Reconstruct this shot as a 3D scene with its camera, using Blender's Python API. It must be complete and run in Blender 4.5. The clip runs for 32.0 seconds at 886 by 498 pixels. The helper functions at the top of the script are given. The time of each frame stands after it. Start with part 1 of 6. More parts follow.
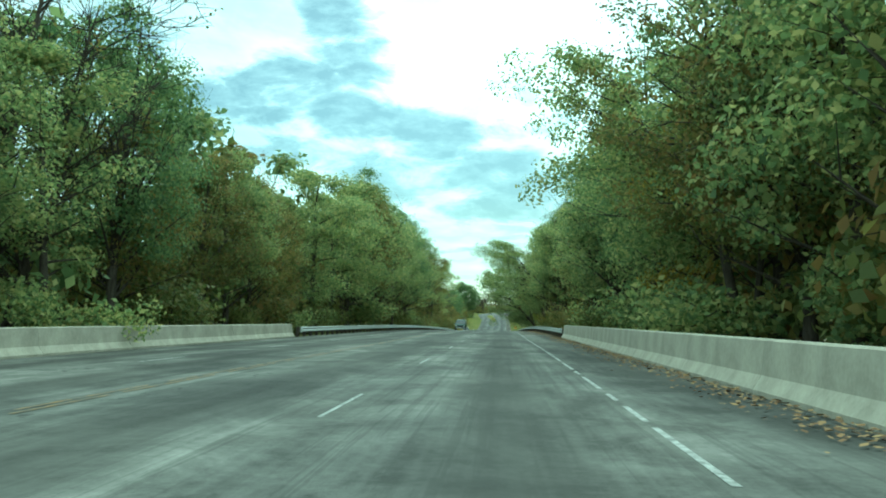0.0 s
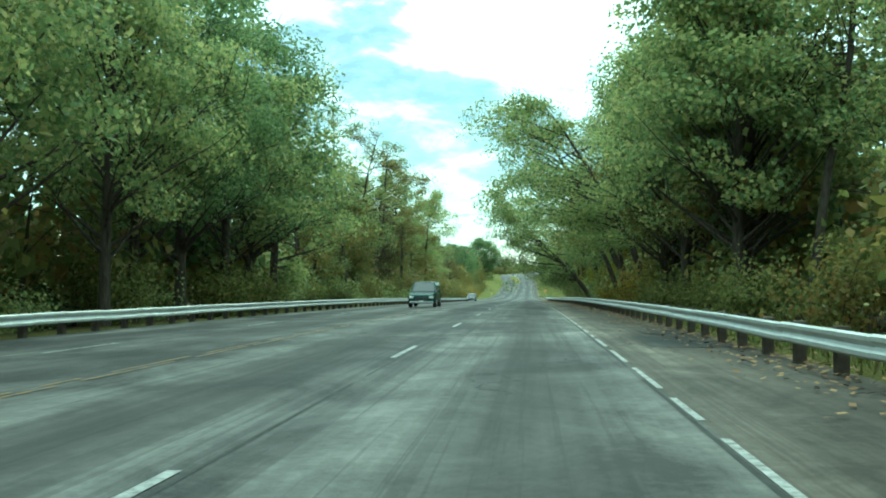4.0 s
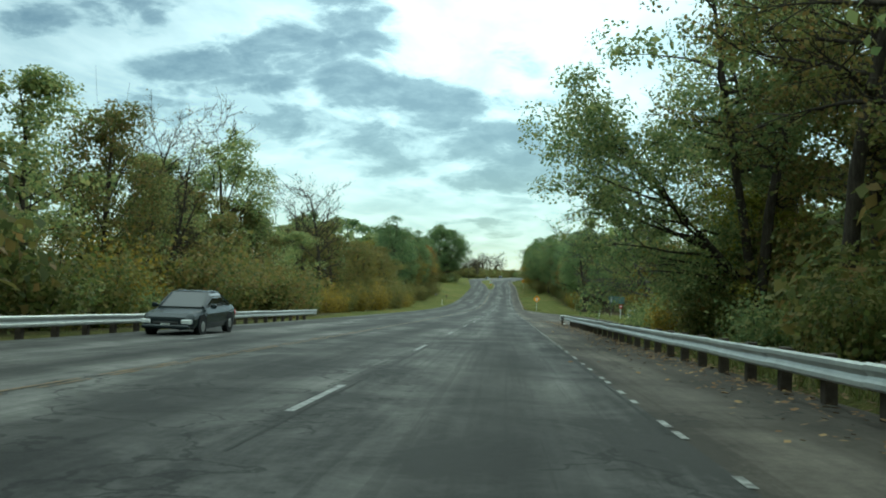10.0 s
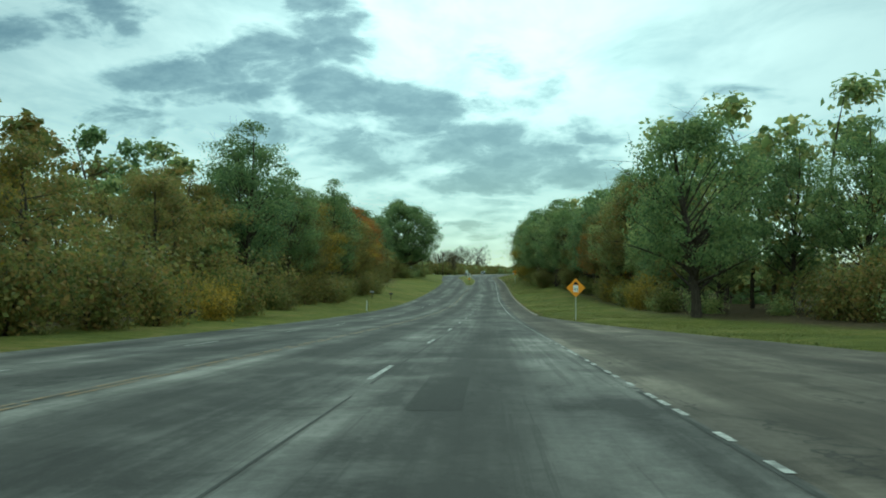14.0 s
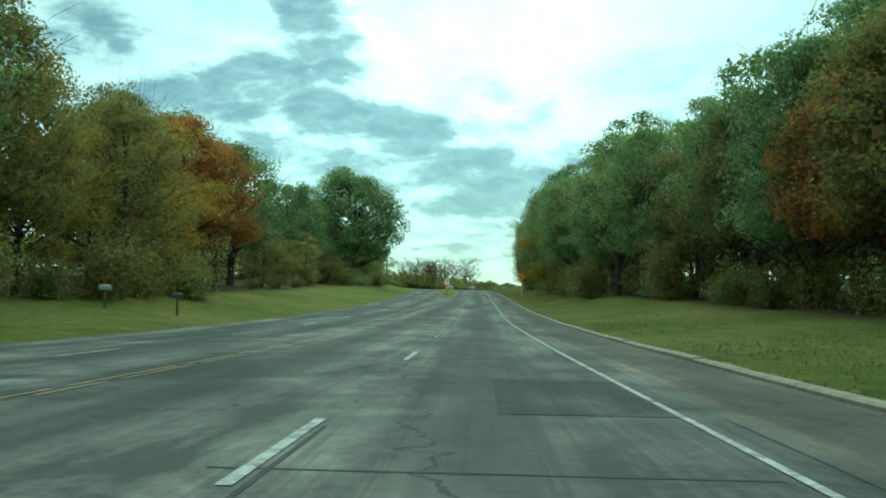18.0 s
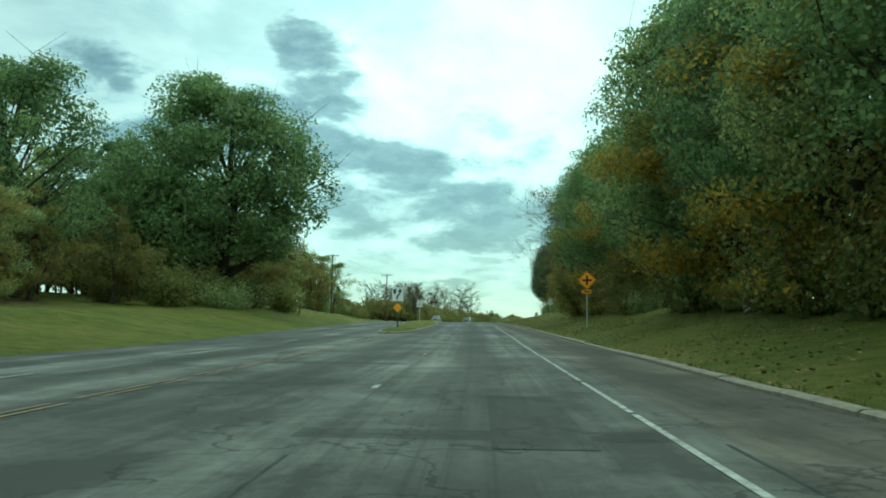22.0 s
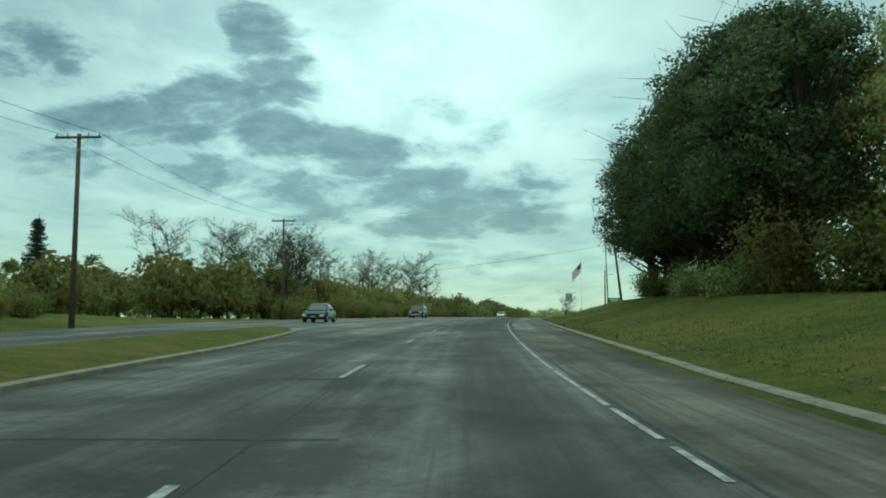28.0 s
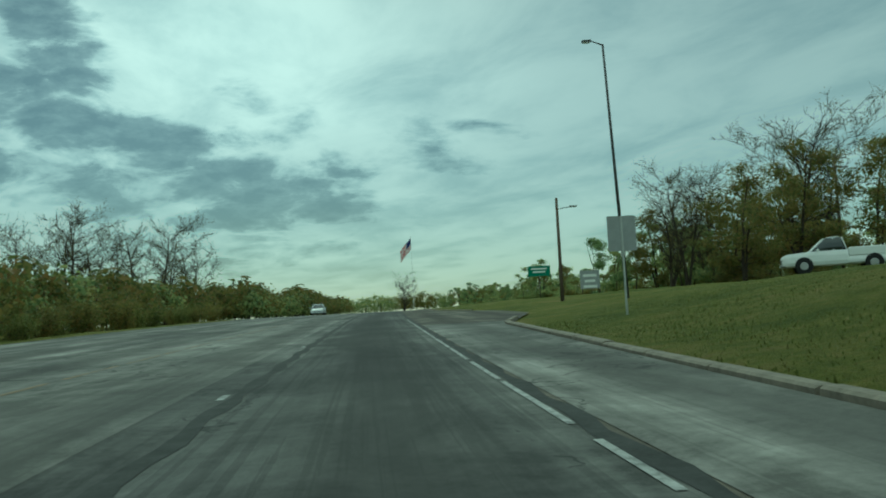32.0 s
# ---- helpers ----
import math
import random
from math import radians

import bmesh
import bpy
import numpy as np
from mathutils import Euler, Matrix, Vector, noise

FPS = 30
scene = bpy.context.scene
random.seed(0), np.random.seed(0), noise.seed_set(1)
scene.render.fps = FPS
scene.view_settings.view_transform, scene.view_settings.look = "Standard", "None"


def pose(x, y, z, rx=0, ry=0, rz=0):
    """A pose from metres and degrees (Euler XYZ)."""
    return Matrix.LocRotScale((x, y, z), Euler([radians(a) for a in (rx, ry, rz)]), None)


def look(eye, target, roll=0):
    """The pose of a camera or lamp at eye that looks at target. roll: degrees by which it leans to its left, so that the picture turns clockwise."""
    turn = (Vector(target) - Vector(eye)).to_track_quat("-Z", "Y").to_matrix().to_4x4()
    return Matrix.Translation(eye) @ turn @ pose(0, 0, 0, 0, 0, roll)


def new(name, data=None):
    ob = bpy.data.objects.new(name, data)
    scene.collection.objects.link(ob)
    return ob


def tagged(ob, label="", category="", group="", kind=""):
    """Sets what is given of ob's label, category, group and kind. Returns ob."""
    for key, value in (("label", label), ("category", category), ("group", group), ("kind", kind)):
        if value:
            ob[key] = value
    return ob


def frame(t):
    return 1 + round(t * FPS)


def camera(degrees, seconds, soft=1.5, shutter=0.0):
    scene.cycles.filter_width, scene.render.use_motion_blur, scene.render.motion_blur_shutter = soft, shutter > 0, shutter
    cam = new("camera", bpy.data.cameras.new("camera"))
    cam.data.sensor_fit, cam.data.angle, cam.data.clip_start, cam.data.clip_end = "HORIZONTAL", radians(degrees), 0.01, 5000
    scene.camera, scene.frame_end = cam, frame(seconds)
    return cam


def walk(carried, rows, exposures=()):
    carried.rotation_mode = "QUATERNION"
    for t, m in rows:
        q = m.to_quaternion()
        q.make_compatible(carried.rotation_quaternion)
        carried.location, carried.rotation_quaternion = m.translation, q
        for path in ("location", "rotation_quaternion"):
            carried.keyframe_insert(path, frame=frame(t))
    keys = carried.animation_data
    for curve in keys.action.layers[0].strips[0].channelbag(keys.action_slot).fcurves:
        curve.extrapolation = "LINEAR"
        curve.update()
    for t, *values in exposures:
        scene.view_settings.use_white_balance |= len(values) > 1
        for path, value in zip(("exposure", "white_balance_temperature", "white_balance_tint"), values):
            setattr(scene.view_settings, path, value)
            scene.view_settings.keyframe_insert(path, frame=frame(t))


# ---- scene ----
# ---------------------------------------------------------------- the line of the road
LANE = 3.6
S_KNOT = (-400.0, -0.0, 22.5, 44.9, 67.4, 89.8, 112.3, 134.8, 157.2, 179.7, 202.1, 224.6, 247.1, 269.5, 292.0, 314.5, 336.9, 359.4, 381.8, 404.3, 426.8, 449.2, 471.7, 494.1, 516.6, 539.1, 561.5, 584.0, 606.4, 628.9, 651.4, 673.8, 696.3, 718.8, 741.2, 800.0, 850.0, 950.0, 1100.0, 1400.0, 2600.0)
Z_KNOT = (-1.14, -1.14, -1.37, -1.64, -1.90, -2.20, -2.56, -3.01, -3.53, -4.14, -4.79, -5.44, -6.08, -6.69, -7.27, -7.82, -8.36, -8.87, -9.33, -9.67, -9.85, -9.83, -9.59, -9.17, -8.61, -7.97, -7.28, -6.55, -5.84, -5.16, -4.54, -3.97, -3.45, -2.99, -2.58, -1.58, -0.98, -0.68, -0.38, -0.18, -0.18)
X_KNOT = (0.16, 0.16, 0.14, 0.13, 0.15, 0.19, 0.23, 0.23, 0.22, 0.20, 0.19, 0.15, 0.10, 0.02, -0.07, -0.14, -0.20, -0.25, -0.28, -0.29, -0.28, -0.24, -0.21, -0.16, -0.09, -0.06, -0.15, -0.42, -0.77, -0.96, -0.63, 0.28, 1.69, 3.53, 5.65, 14.25, 22.65, 39.65, 65.15, 115.65, 319.65)


def _smooth(values, span):
    k = np.exp(-0.5 * (np.arange(-3 * span, 3 * span + 1) / span) ** 2)
    pad = np.pad(values, 3 * span, mode="reflect", reflect_type="odd")
    return np.convolve(pad, k / k.sum(), mode="valid")


_SS = np.arange(-400.0, 2600.0, 2.0)
_ZZ = _smooth(np.interp(_SS, S_KNOT, Z_KNOT), 5)
_XX = _smooth(np.interp(_SS, S_KNOT, X_KNOT), 5)


def road_z(s):
    return np.interp(s, _SS, _ZZ)


def road_x(s):
    return np.interp(s, _SS, _XX)


def heading(s):
    """Turn about z, in degrees, that points y along the road."""
    return -math.degrees(math.atan2(float(road_x(s + 3) - road_x(s - 3)), 6.0))


# verge slopes, left and right: stations, height of the bank at 8 m and at 25 m past the pavement
BANK_S = (-400, 40, 300, 400, 440, 490, 560, 600, 630, 690, 715, 745, 765, 790, 860, 1000, 2600)
BANK_R8 = (-0.8, -0.4, -0.2, 0.2, 0.5, 1.2, 1.9, 1.6, 1.5, 1.6, 1.95, 2.0, 1.1, 0.75, 0.4, 0.2, 0.0)
BANK_R25 = (-3.0, -1.2, -0.6, 0.5, 1.0, 2.0, 2.8, 2.5, 2.6, 3.0, 3.6, 3.9, 2.4, 1.6, 0.8, 0.4, 0.0)
BANK_L8 = (-0.8, -0.5, -0.3, 0.4, 0.9, 1.2, 1.3, 1.5, 1.7, 0.8, 0.4, 0.0, -0.2, -0.3, -0.2, 0.0, 0.0)
BANK_L25 = (-3.0, -2.0, -1.0, 0.9, 1.8, 2.4, 2.6, 2.8, 3.0, 1.4, 0.6, -0.4, -0.6, -0.7, -0.5, 0.0, 0.0)
# pavement edges, right and left of the lane's middle
EDGE_S = (-400, 60, 285, 297, 312, 340, 375, 398, 430, 470, 540, 560, 590, 620, 660, 690, 712, 745, 775, 792, 806, 822, 1000, 2600)
EDGE_R = (4.2, 4.2, 4.3, 5.5, 10.5, 10.5, 6.0, 4.0, 3.95, 4.05, 4.15, 4.2, 4.3, 4.25, 4.15, 4.55, 4.75, 4.45, 5.2, 9.0, 9.0, 5.4, 5.4, 5.4)
EDGE_L = (-12.6, -12.6, -12.3, -12.3, -12.2, -12.2, -12.2, -12.2, -12.2, -12.3, -13.2, -13.4, -13.4, -14.6, -16.8, -20.5, -21.5, -19.5, -17.0, -16.5, -16.4, -16.2, -16.0, -16.0)


# how far the lane's middle lies from the driven line
LANE_S = (-400, 12, 35, 57, 80, 170, 193, 217, 240, 264, 288, 313, 338, 408, 430, 453, 497, 542, 565, 590, 612, 640, 662, 705, 718, 750, 800)
LANE_U = (-0.25, -0.25, -0.24, -0.35, -0.48, -0.48, -0.41, -0.37, -0.34, -0.27, -0.1, -0.05, 0.02, 0.34, 0.37, 0.36, 0.16, 0.24, 0.3, 0.5, 0.35, -0.4, -0.69, -0.63, -0.45, -0.25, 0.0)


def lane(s):
    return np.interp(s, LANE_S, LANE_U)


def edge_r(s):
    return np.interp(s, EDGE_S, EDGE_R) + lane(s) * np.clip((np.asarray(s, float) - 398) / 40, 0, 1)


def edge_l(s):
    return np.interp(s, EDGE_S, EDGE_L)


def camber(s, u):
    """Fall of the oncoming lanes, away from the centre line."""
    s, u = np.asarray(s, float), np.asarray(u, float)
    return -0.02 * np.clip(-5.3 - u, 0, 7.3) * np.clip((585 - s) / 40, 0, 1)


def bank(s, u):
    """Height of the ground over the road's level, at u metres right of the lane's middle."""
    s, u = np.asarray(s, float), np.asarray(u, float)
    dr, dl = np.maximum(u - edge_r(s), 0), np.maximum(edge_l(s) - u, 0)

    def rise(d, b8, b25):
        a = np.interp(s, BANK_S, b8)
        b = np.interp(s, BANK_S, b25)
        return np.where(d < 8, a * (d / 8) ** 1.3, np.where(d < 25, a + (b - a) * (d - 8) / 17, b + (1 - np.exp(-(d - 25) / 60)) * b * 0.6))
    return camber(s, u) + np.where(dr > 0, rise(dr, BANK_R8, BANK_R25), np.where(dl > 0, rise(dl, BANK_L8, BANK_L25), 0.0))


def spot(s, u, up=0.0):
    """A place on the ground: s along the road, u across it."""
    return Vector((float(road_x(s)) + u, s, float(road_z(s) + bank(s, u)) + up))


def stand(s, u, up=0.0, turn=0.0):
    p = spot(s, u, up)
    return pose(p.x, p.y, p.z, 0, 0, heading(s) + turn)


# ---------------------------------------------------------------- camera and its walk
cam = camera(53.4, 32.0, soft=1.9)
ROWS = (
    (0.0, 0.16, -0.00, -0.001, 3.88, 3.93, -1.16),
    (0.5, 0.15, 11.31, -0.076, 3.73, 3.72, -1.35),
    (1.0, 0.13, 22.64, -0.183, 3.54, 3.53, -1.54),
    (1.5, 0.11, 34.00, -0.355, 3.79, 3.27, -1.50),
    (2.0, 0.10, 45.40, -0.534, 3.99, 3.16, -1.47),
    (2.5, 0.10, 56.79, -0.644, 4.25, 2.78, -0.01),
    (3.0, 0.12, 68.15, -0.753, 4.86, 1.82, 1.44),
    (3.5, 0.16, 79.47, -0.886, 5.40, 2.74, 0.38),
    (4.0, 0.21, 90.76, -1.011, 5.53, 1.51, -0.14),
    (4.5, 0.27, 102.04, -1.172, 4.86, 1.65, -0.19),
    (6.5, 0.24, 147.16, -2.064, 4.53, 2.35, -0.38),
    (7.0, 0.21, 158.63, -2.368, 4.21, 2.29, -0.43),
    (7.5, 0.18, 170.13, -2.682, 3.80, 2.48, -0.53),
    (8.0, 0.18, 181.67, -3.026, 3.77, 2.63, -0.63),
    (8.5, 0.21, 193.28, -3.396, 4.01, 2.73, -0.99),
    (9.0, 0.22, 204.94, -3.749, 4.16, 2.70, -1.34),
    (9.5, 0.20, 216.65, -4.073, 4.16, 2.30, -1.60),
    (10.0, 0.16, 228.42, -4.403, 4.06, 2.04, -1.85),
    (10.5, 0.13, 240.29, -4.749, 3.97, 2.10, -1.80),
    (11.0, 0.09, 252.24, -5.101, 3.89, 2.11, -1.75),
    (11.5, 0.04, 264.31, -5.446, 3.77, 2.15, -1.30),
    (12.0, -0.01, 276.48, -5.775, 3.56, 2.22, -0.86),
    (12.5, -0.06, 288.77, -6.070, 3.33, 2.16, -0.84),
    (13.0, -0.13, 301.12, -6.337, 3.21, 2.21, -0.83),
    (13.5, -0.16, 313.44, -6.652, 3.05, 2.25, -0.49),
    (14.0, -0.18, 325.73, -6.962, 2.97, 2.29, -0.15),
    (14.5, -0.20, 337.99, -7.251, 2.91, 2.44, -0.06),
    (16.5, -0.30, 385.40, -8.347, 2.57, 3.08, 0.32),
    (17.0, -0.32, 396.58, -8.523, 2.52, 3.22, 0.41),
    (17.5, -0.34, 407.68, -8.676, 2.38, 3.44, -0.18),
    (18.0, -0.33, 418.73, -8.793, 2.23, 3.75, -1.02),
    (18.5, -0.28, 429.79, -8.868, 2.12, 4.04, -0.89),
    (19.0, -0.20, 440.81, -8.860, 2.09, 4.24, -1.35),
    (19.5, -0.20, 451.78, -8.811, 2.08, 4.41, -1.10),
    (20.0, -0.23, 462.81, -8.696, 2.08, 4.59, -0.88),
    (20.5, -0.24, 473.94, -8.532, 2.15, 4.73, -0.29),
    (21.0, -0.22, 485.13, -8.313, 2.08, 5.92, 0.02),
    (21.5, -0.18, 496.37, -8.062, 2.08, 5.80, -0.06),
    (22.0, -0.13, 507.62, -7.767, 2.19, 6.04, -0.71),
    (22.5, -0.08, 518.89, -7.450, 2.25, 6.11, -1.24),
    (23.0, -0.03, 530.25, -7.104, 2.12, 6.09, -1.24),
    (23.5, 0.02, 541.75, -6.782, 1.85, 5.97, -1.33),
    (24.0, 0.06, 553.38, -6.452, 1.55, 5.96, -1.55),
    (24.5, -0.03, 565.14, -6.037, 1.21, 5.71, -1.85),
    (25.0, -0.17, 577.01, -5.631, 0.89, 5.50, -1.28),
    (25.5, -0.37, 588.94, -5.234, 0.63, 5.28, 0.30),
    (27.5, -1.61, 636.55, -3.729, -0.46, 5.21, -0.24),
    (28.0, -1.17, 648.42, -3.454, -0.70, 5.13, -0.18),
    (28.5, -0.66, 660.28, -3.156, -0.90, 4.97, 0.13),
    (29.0, -0.06, 672.14, -2.855, -1.16, 4.91, 0.28),
    (29.5, 0.62, 683.96, -2.551, -1.52, 4.98, 1.90),
    (30.0, 1.38, 695.72, -2.273, -5.26, 4.88, 3.11),
    (30.5, 2.25, 707.35, -2.024, -8.29, 4.71, 5.30),
    (31.0, 3.26, 718.80, -1.798, -10.09, 4.68, 4.64),
    (31.5, 4.41, 730.08, -1.608, -11.99, 4.36, 4.53),
    (32.0, 5.65, 741.21, -1.439, -12.69, 4.10, 3.05),
)
walk(cam, [(r[0], pose(r[1], r[2], r[3], 90 + r[5], r[6], r[4])) for r in ROWS], exposures=((0.0, 0.27, 5400.0, -38.5), (3.0, 0.52, 5400.0, -37.5), (4.0, 0.62, 5400.0, -35.5), (8.0, 0.47, 5400.0, -25.5), (9.5, -0.05, 5800.0, -17.0), (11.0, -0.53, 5800.0, -26.0), (14.0, -0.46, 5800.0, -29.0), (17.0, -0.18, 5650.0, -39.5), (20.0, -0.08, 5650.0, -38.5), (23.0, -0.43, 5800.0, -35.0), (25.0, -0.58, 5800.0, -34.0), (28.0, -0.73, 5800.0, -33.0), (30.0, -0.85, 5700.0, -36.0), (32.0, -1.10, 5700.0, -36.0)))

# ---------------------------------------------------------------- sky, sun
SUN_EL, SUN_AZ = radians(38), radians(6)
world = bpy.data.worlds.new("sky")
scene.world = world
world.use_nodes = True
wn, wl = world.node_tree.nodes, world.node_tree.links
wn.clear()


def wmath(op, a, b=None, clamp=False):
    n = wn.new("ShaderNodeMath")
    n.operation, n.use_clamp = op, clamp
    for i, q in enumerate((a, b)):
        if q is None:
            continue
        if isinstance(q, (int, float)):
            n.inputs[i].default_value = q
        else:
            wl.new(q, n.inputs[i])
    return n.outputs[0]


w_sky = wn.new("ShaderNodeTexSky")
w_sky.sky_type, w_sky.sun_disc = "NISHITA", False
w_sky.sun_elevation, w_sky.sun_rotation = SUN_EL, SUN_AZ
w_sky.dust_density, w_sky.ozone_density = 0.2, 1.6
w_co = wn.new("ShaderNodeTexCoord")
w_sep = wn.new("ShaderNodeSeparateXYZ")
wl.new(w_co.outputs["Generated"], w_sep.inputs[0])
DX, DY, DZ = w_sep.outputs
up_z = wmath("ADD", wmath("MAXIMUM", DZ, 0.0), 0.055)
PX, PY = wmath("DIVIDE", DX, up_z), wmath("DIVIDE", DY, up_z)   # on a flat cloud deck
deck = wn.new("ShaderNodeCombineXYZ")
wl.new(PX, deck.inputs[0]), wl.new(PY, deck.inputs[1])


def wnoise(scale, detail, rough, off=(0, 0, 0), squash=(1, 1, 1), dist=0.0):
    m = wn.new("ShaderNodeMapping")
    m.inputs["Location"].default_value, m.inputs["Scale"].default_value = off, squash
    wl.new(deck.outputs[0], m.inputs[0])
    n = wn.new("ShaderNodeTexNoise")
    n.inputs["Scale"].default_value, n.inputs["Detail"].default_value = scale, detail
    n.inputs["Roughness"].default_value, n.inputs["Distortion"].default_value = rough, dist
    wl.new(m.outputs[0], n.inputs[0])
    return n.outputs[0]


fine = wnoise(1.9, 8, 0.6, (3.1, 1.7, 0), (1.0, 0.55, 1), 0.35)
broad = wnoise(0.55, 3, 0.5, (7.3, 2.2, 0), (1.0, 0.5, 1), 0.2)
warp = wmath("SUBTRACT", wnoise(1.1, 5, 0.6, (0.4, 9.0, 0), (1, 0.6, 1)), 0.5)
warp2 = wmath("SUBTRACT", wnoise(1.1, 5, 0.6, (5.4, 3.0, 4.0), (1, 0.6, 1)), 0.5)
# slopes of the line of sight: a = across, e = up, both over ahead
ahead = wmath("MAXIMUM", DY, 0.05)
A0, E0 = wmath("DIVIDE", DX, ahead), wmath("DIVIDE", DZ, ahead)
AA = wmath("ADD", A0, wmath("MULTIPLY", warp, 0.20))
EE = wmath("ADD", E0, wmath("MULTIPLY", warp2, 0.085))


def bank_of_cloud(a, e, ra, re, tilt=0.0):
    """A soft bank of cloud round the line of sight (a, e)."""
    ra, re = ra * 1.18, re * 1.18
    da, de = wmath("SUBTRACT", AA, a), wmath("SUBTRACT", EE, e)
    de = wmath("SUBTRACT", de, wmath("MULTIPLY", da, tilt))
    q = wmath("ADD", wmath("POWER", wmath("DIVIDE", da, ra), 2.0), wmath("POWER", wmath("DIVIDE", de, re), 2.0))
    return wmath("EXPONENT", wmath("MULTIPLY", q, -1.0))


# the grey banks ahead: across, up, half width, half height, slope
CLOUDS = (
    (-0.558, 0.287, 0.041, 0.026, -0.00, 0.80), (-0.473, 0.302, 0.037, 0.019, -0.00, 0.70), (-0.359, 0.240, 0.067, 0.025, 0.00, 0.85), (-0.266, 0.253, 0.086, 0.032, 0.00, 0.95),
    (-0.207, 0.290, 0.043, 0.028, -0.00, 0.85), (-0.180, 0.260, 0.062, 0.020, -0.15, 0.80), (-0.412, 0.200, 0.067, 0.015, 0.00, 0.70), (-0.292, 0.217, 0.073, 0.016, 0.00, 0.80),
    (-0.166, 0.211, 0.062, 0.025, -0.20, 0.95), (-0.088, 0.203, 0.104, 0.024, -0.05, 1.00), (-0.152, 0.162, 0.078, 0.027, -0.19, 0.68), (-0.074, 0.169, 0.055, 0.027, -0.20, 0.75),
    (0.004, 0.150, 0.080, 0.031, -0.09, 0.95), (0.068, 0.133, 0.076, 0.027, -0.09, 0.95), (0.106, 0.166, 0.032, 0.018, 0.01, 0.70), (-0.002, 0.116, 0.070, 0.018, 0.01, 0.85),
    (0.194, 0.202, 0.060, 0.048, 0.00, 0.36), (0.288, 0.218, 0.071, 0.012, -0.05, 0.45), (-0.204, 0.152, 0.056, 0.021, -0.09, 0.50), (-0.004, 0.253, 0.042, 0.021, 0.00, 0.40),
    (0.048, 0.234, 0.041, 0.027, 0.31, 0.40), (0.009, 0.205, 0.042, 0.014, -0.20, 0.50), (-0.021, 0.064, 0.061, 0.011, 0.01, 0.60), (-0.112, 0.097, 0.042, 0.010, 0.01, 0.40),
    (0.033, 0.082, 0.054, 0.010, 0.01, 0.45), (-0.475, 0.311, 0.046, 0.040, -0.30, 0.75), (-0.411, 0.186, 0.071, 0.021, 0.01, 0.55), (-0.269, 0.180, 0.084, 0.033, -0.15, 0.62),
    (-0.348, 0.216, 0.071, 0.020, -0.10, 0.60), (-0.140, 0.155, 0.084, 0.034, -0.20, 0.65), (0.022, 0.087, 0.077, 0.012, 0.00, 0.50), (-0.132, 0.103, 0.077, 0.012, 0.00, 0.40),
    (-0.209, 0.328, 0.051, 0.037, -0.31, 0.85), (0.219, 0.191, 0.065, 0.030, -0.21, 0.50), (0.032, 0.081, 0.101, 0.019, -0.14, 0.50),
)
mass = None
for c in CLOUDS:
    b = bank_of_cloud(*c[:5])
    b = wmath("MULTIPLY", b, c[5])
    mass = b if mass is None else wmath("MAXIMUM", mass, b)
front = wmath("MULTIPLY", wmath("ADD", DY, 0.2), 1.2, True)
slope = wn.new("ShaderNodeCombineXYZ")
wl.new(wmath("MULTIPLY", A0, 12.0), slope.inputs[0]), wl.new(wmath("MULTIPLY", E0, 27.0), slope.inputs[1])
rag = wn.new("ShaderNodeTexNoise")
rag.inputs["Scale"].default_value, rag.inputs["Detail"].default_value = 1.0, 9.0
rag.inputs["Roughness"].default_value, rag.inputs["Distortion"].default_value = 0.62, 0.5
wl.new(slope.outputs[0], rag.inputs[0])
ragged = wmath("SUBTRACT", rag.outputs[0], 0.5)
body = wmath("MINIMUM", wmath("MULTIPLY", wmath("MULTIPLY", mass, front), 1.38), 1.0)


def wstep(x, lo, hi):
    n = wn.new("ShaderNodeMapRange")
    n.interpolation_type = "SMOOTHSTEP"
    wl.new(x, n.inputs[0])
    n.inputs[1].default_value, n.inputs[2].default_value = lo, hi
    return n.outputs[0]


# ragged banks with firm edges, thin wisps between them, grey towards the horizon
rough_body = wmath("ADD", body, wmath("MULTIPLY", ragged, wmath("ADD", wmath("MULTIPLY", body, 2.1), 0.75)))
rough_body = wmath("ADD", rough_body, wmath("MULTIPLY", wmath("SUBTRACT", fine, 0.5), 0.5))
firm = wstep(rough_body, 0.08, 1.15)
billow = wn.new("ShaderNodeTexNoise")
billow.inputs["Scale"].default_value, billow.inputs["Detail"].default_value, billow.inputs["Roughness"].default_value = 2.1, 7.0, 0.62
wl.new(slope.outputs[0], billow.inputs[0])
tone = wmath("MULTIPLY", firm, wmath("ADD", wmath("MULTIPLY", body, 0.52), wmath("SUBTRACT", wmath("MULTIPLY", billow.outputs[0], 1.5), 0.42)))
wisp = wmath("MULTIPLY", wstep(wmath("ADD", wmath("MULTIPLY", fine, 0.55), wmath("MULTIPLY", broad, 0.45)), 0.40, 0.66), 0.34)
low = wmath("SUBTRACT", 1.0, wmath("DIVIDE", wmath("MAXIMUM", DZ, 0.0), 0.12), True)
grey = wmath("MAXIMUM", tone, wmath("ADD", wisp, wmath("MULTIPLY", low, 0.16)))
ramp = wn.new("ShaderNodeValToRGB")
ramp.color_ramp.elements[0].position, ramp.color_ramp.elements[0].color = 0.0, (1.0, 1.0, 0.98, 1)
ramp.color_ramp.elements[1].position, ramp.color_ramp.elements[1].color = 0.95, (0.155, 0.18, 0.19, 1)
mid = ramp.color_ramp.elements.new(0.28)
mid.color = (0.60, 0.65, 0.655, 1)
mid2 = ramp.color_ramp.elements.new(0.58)
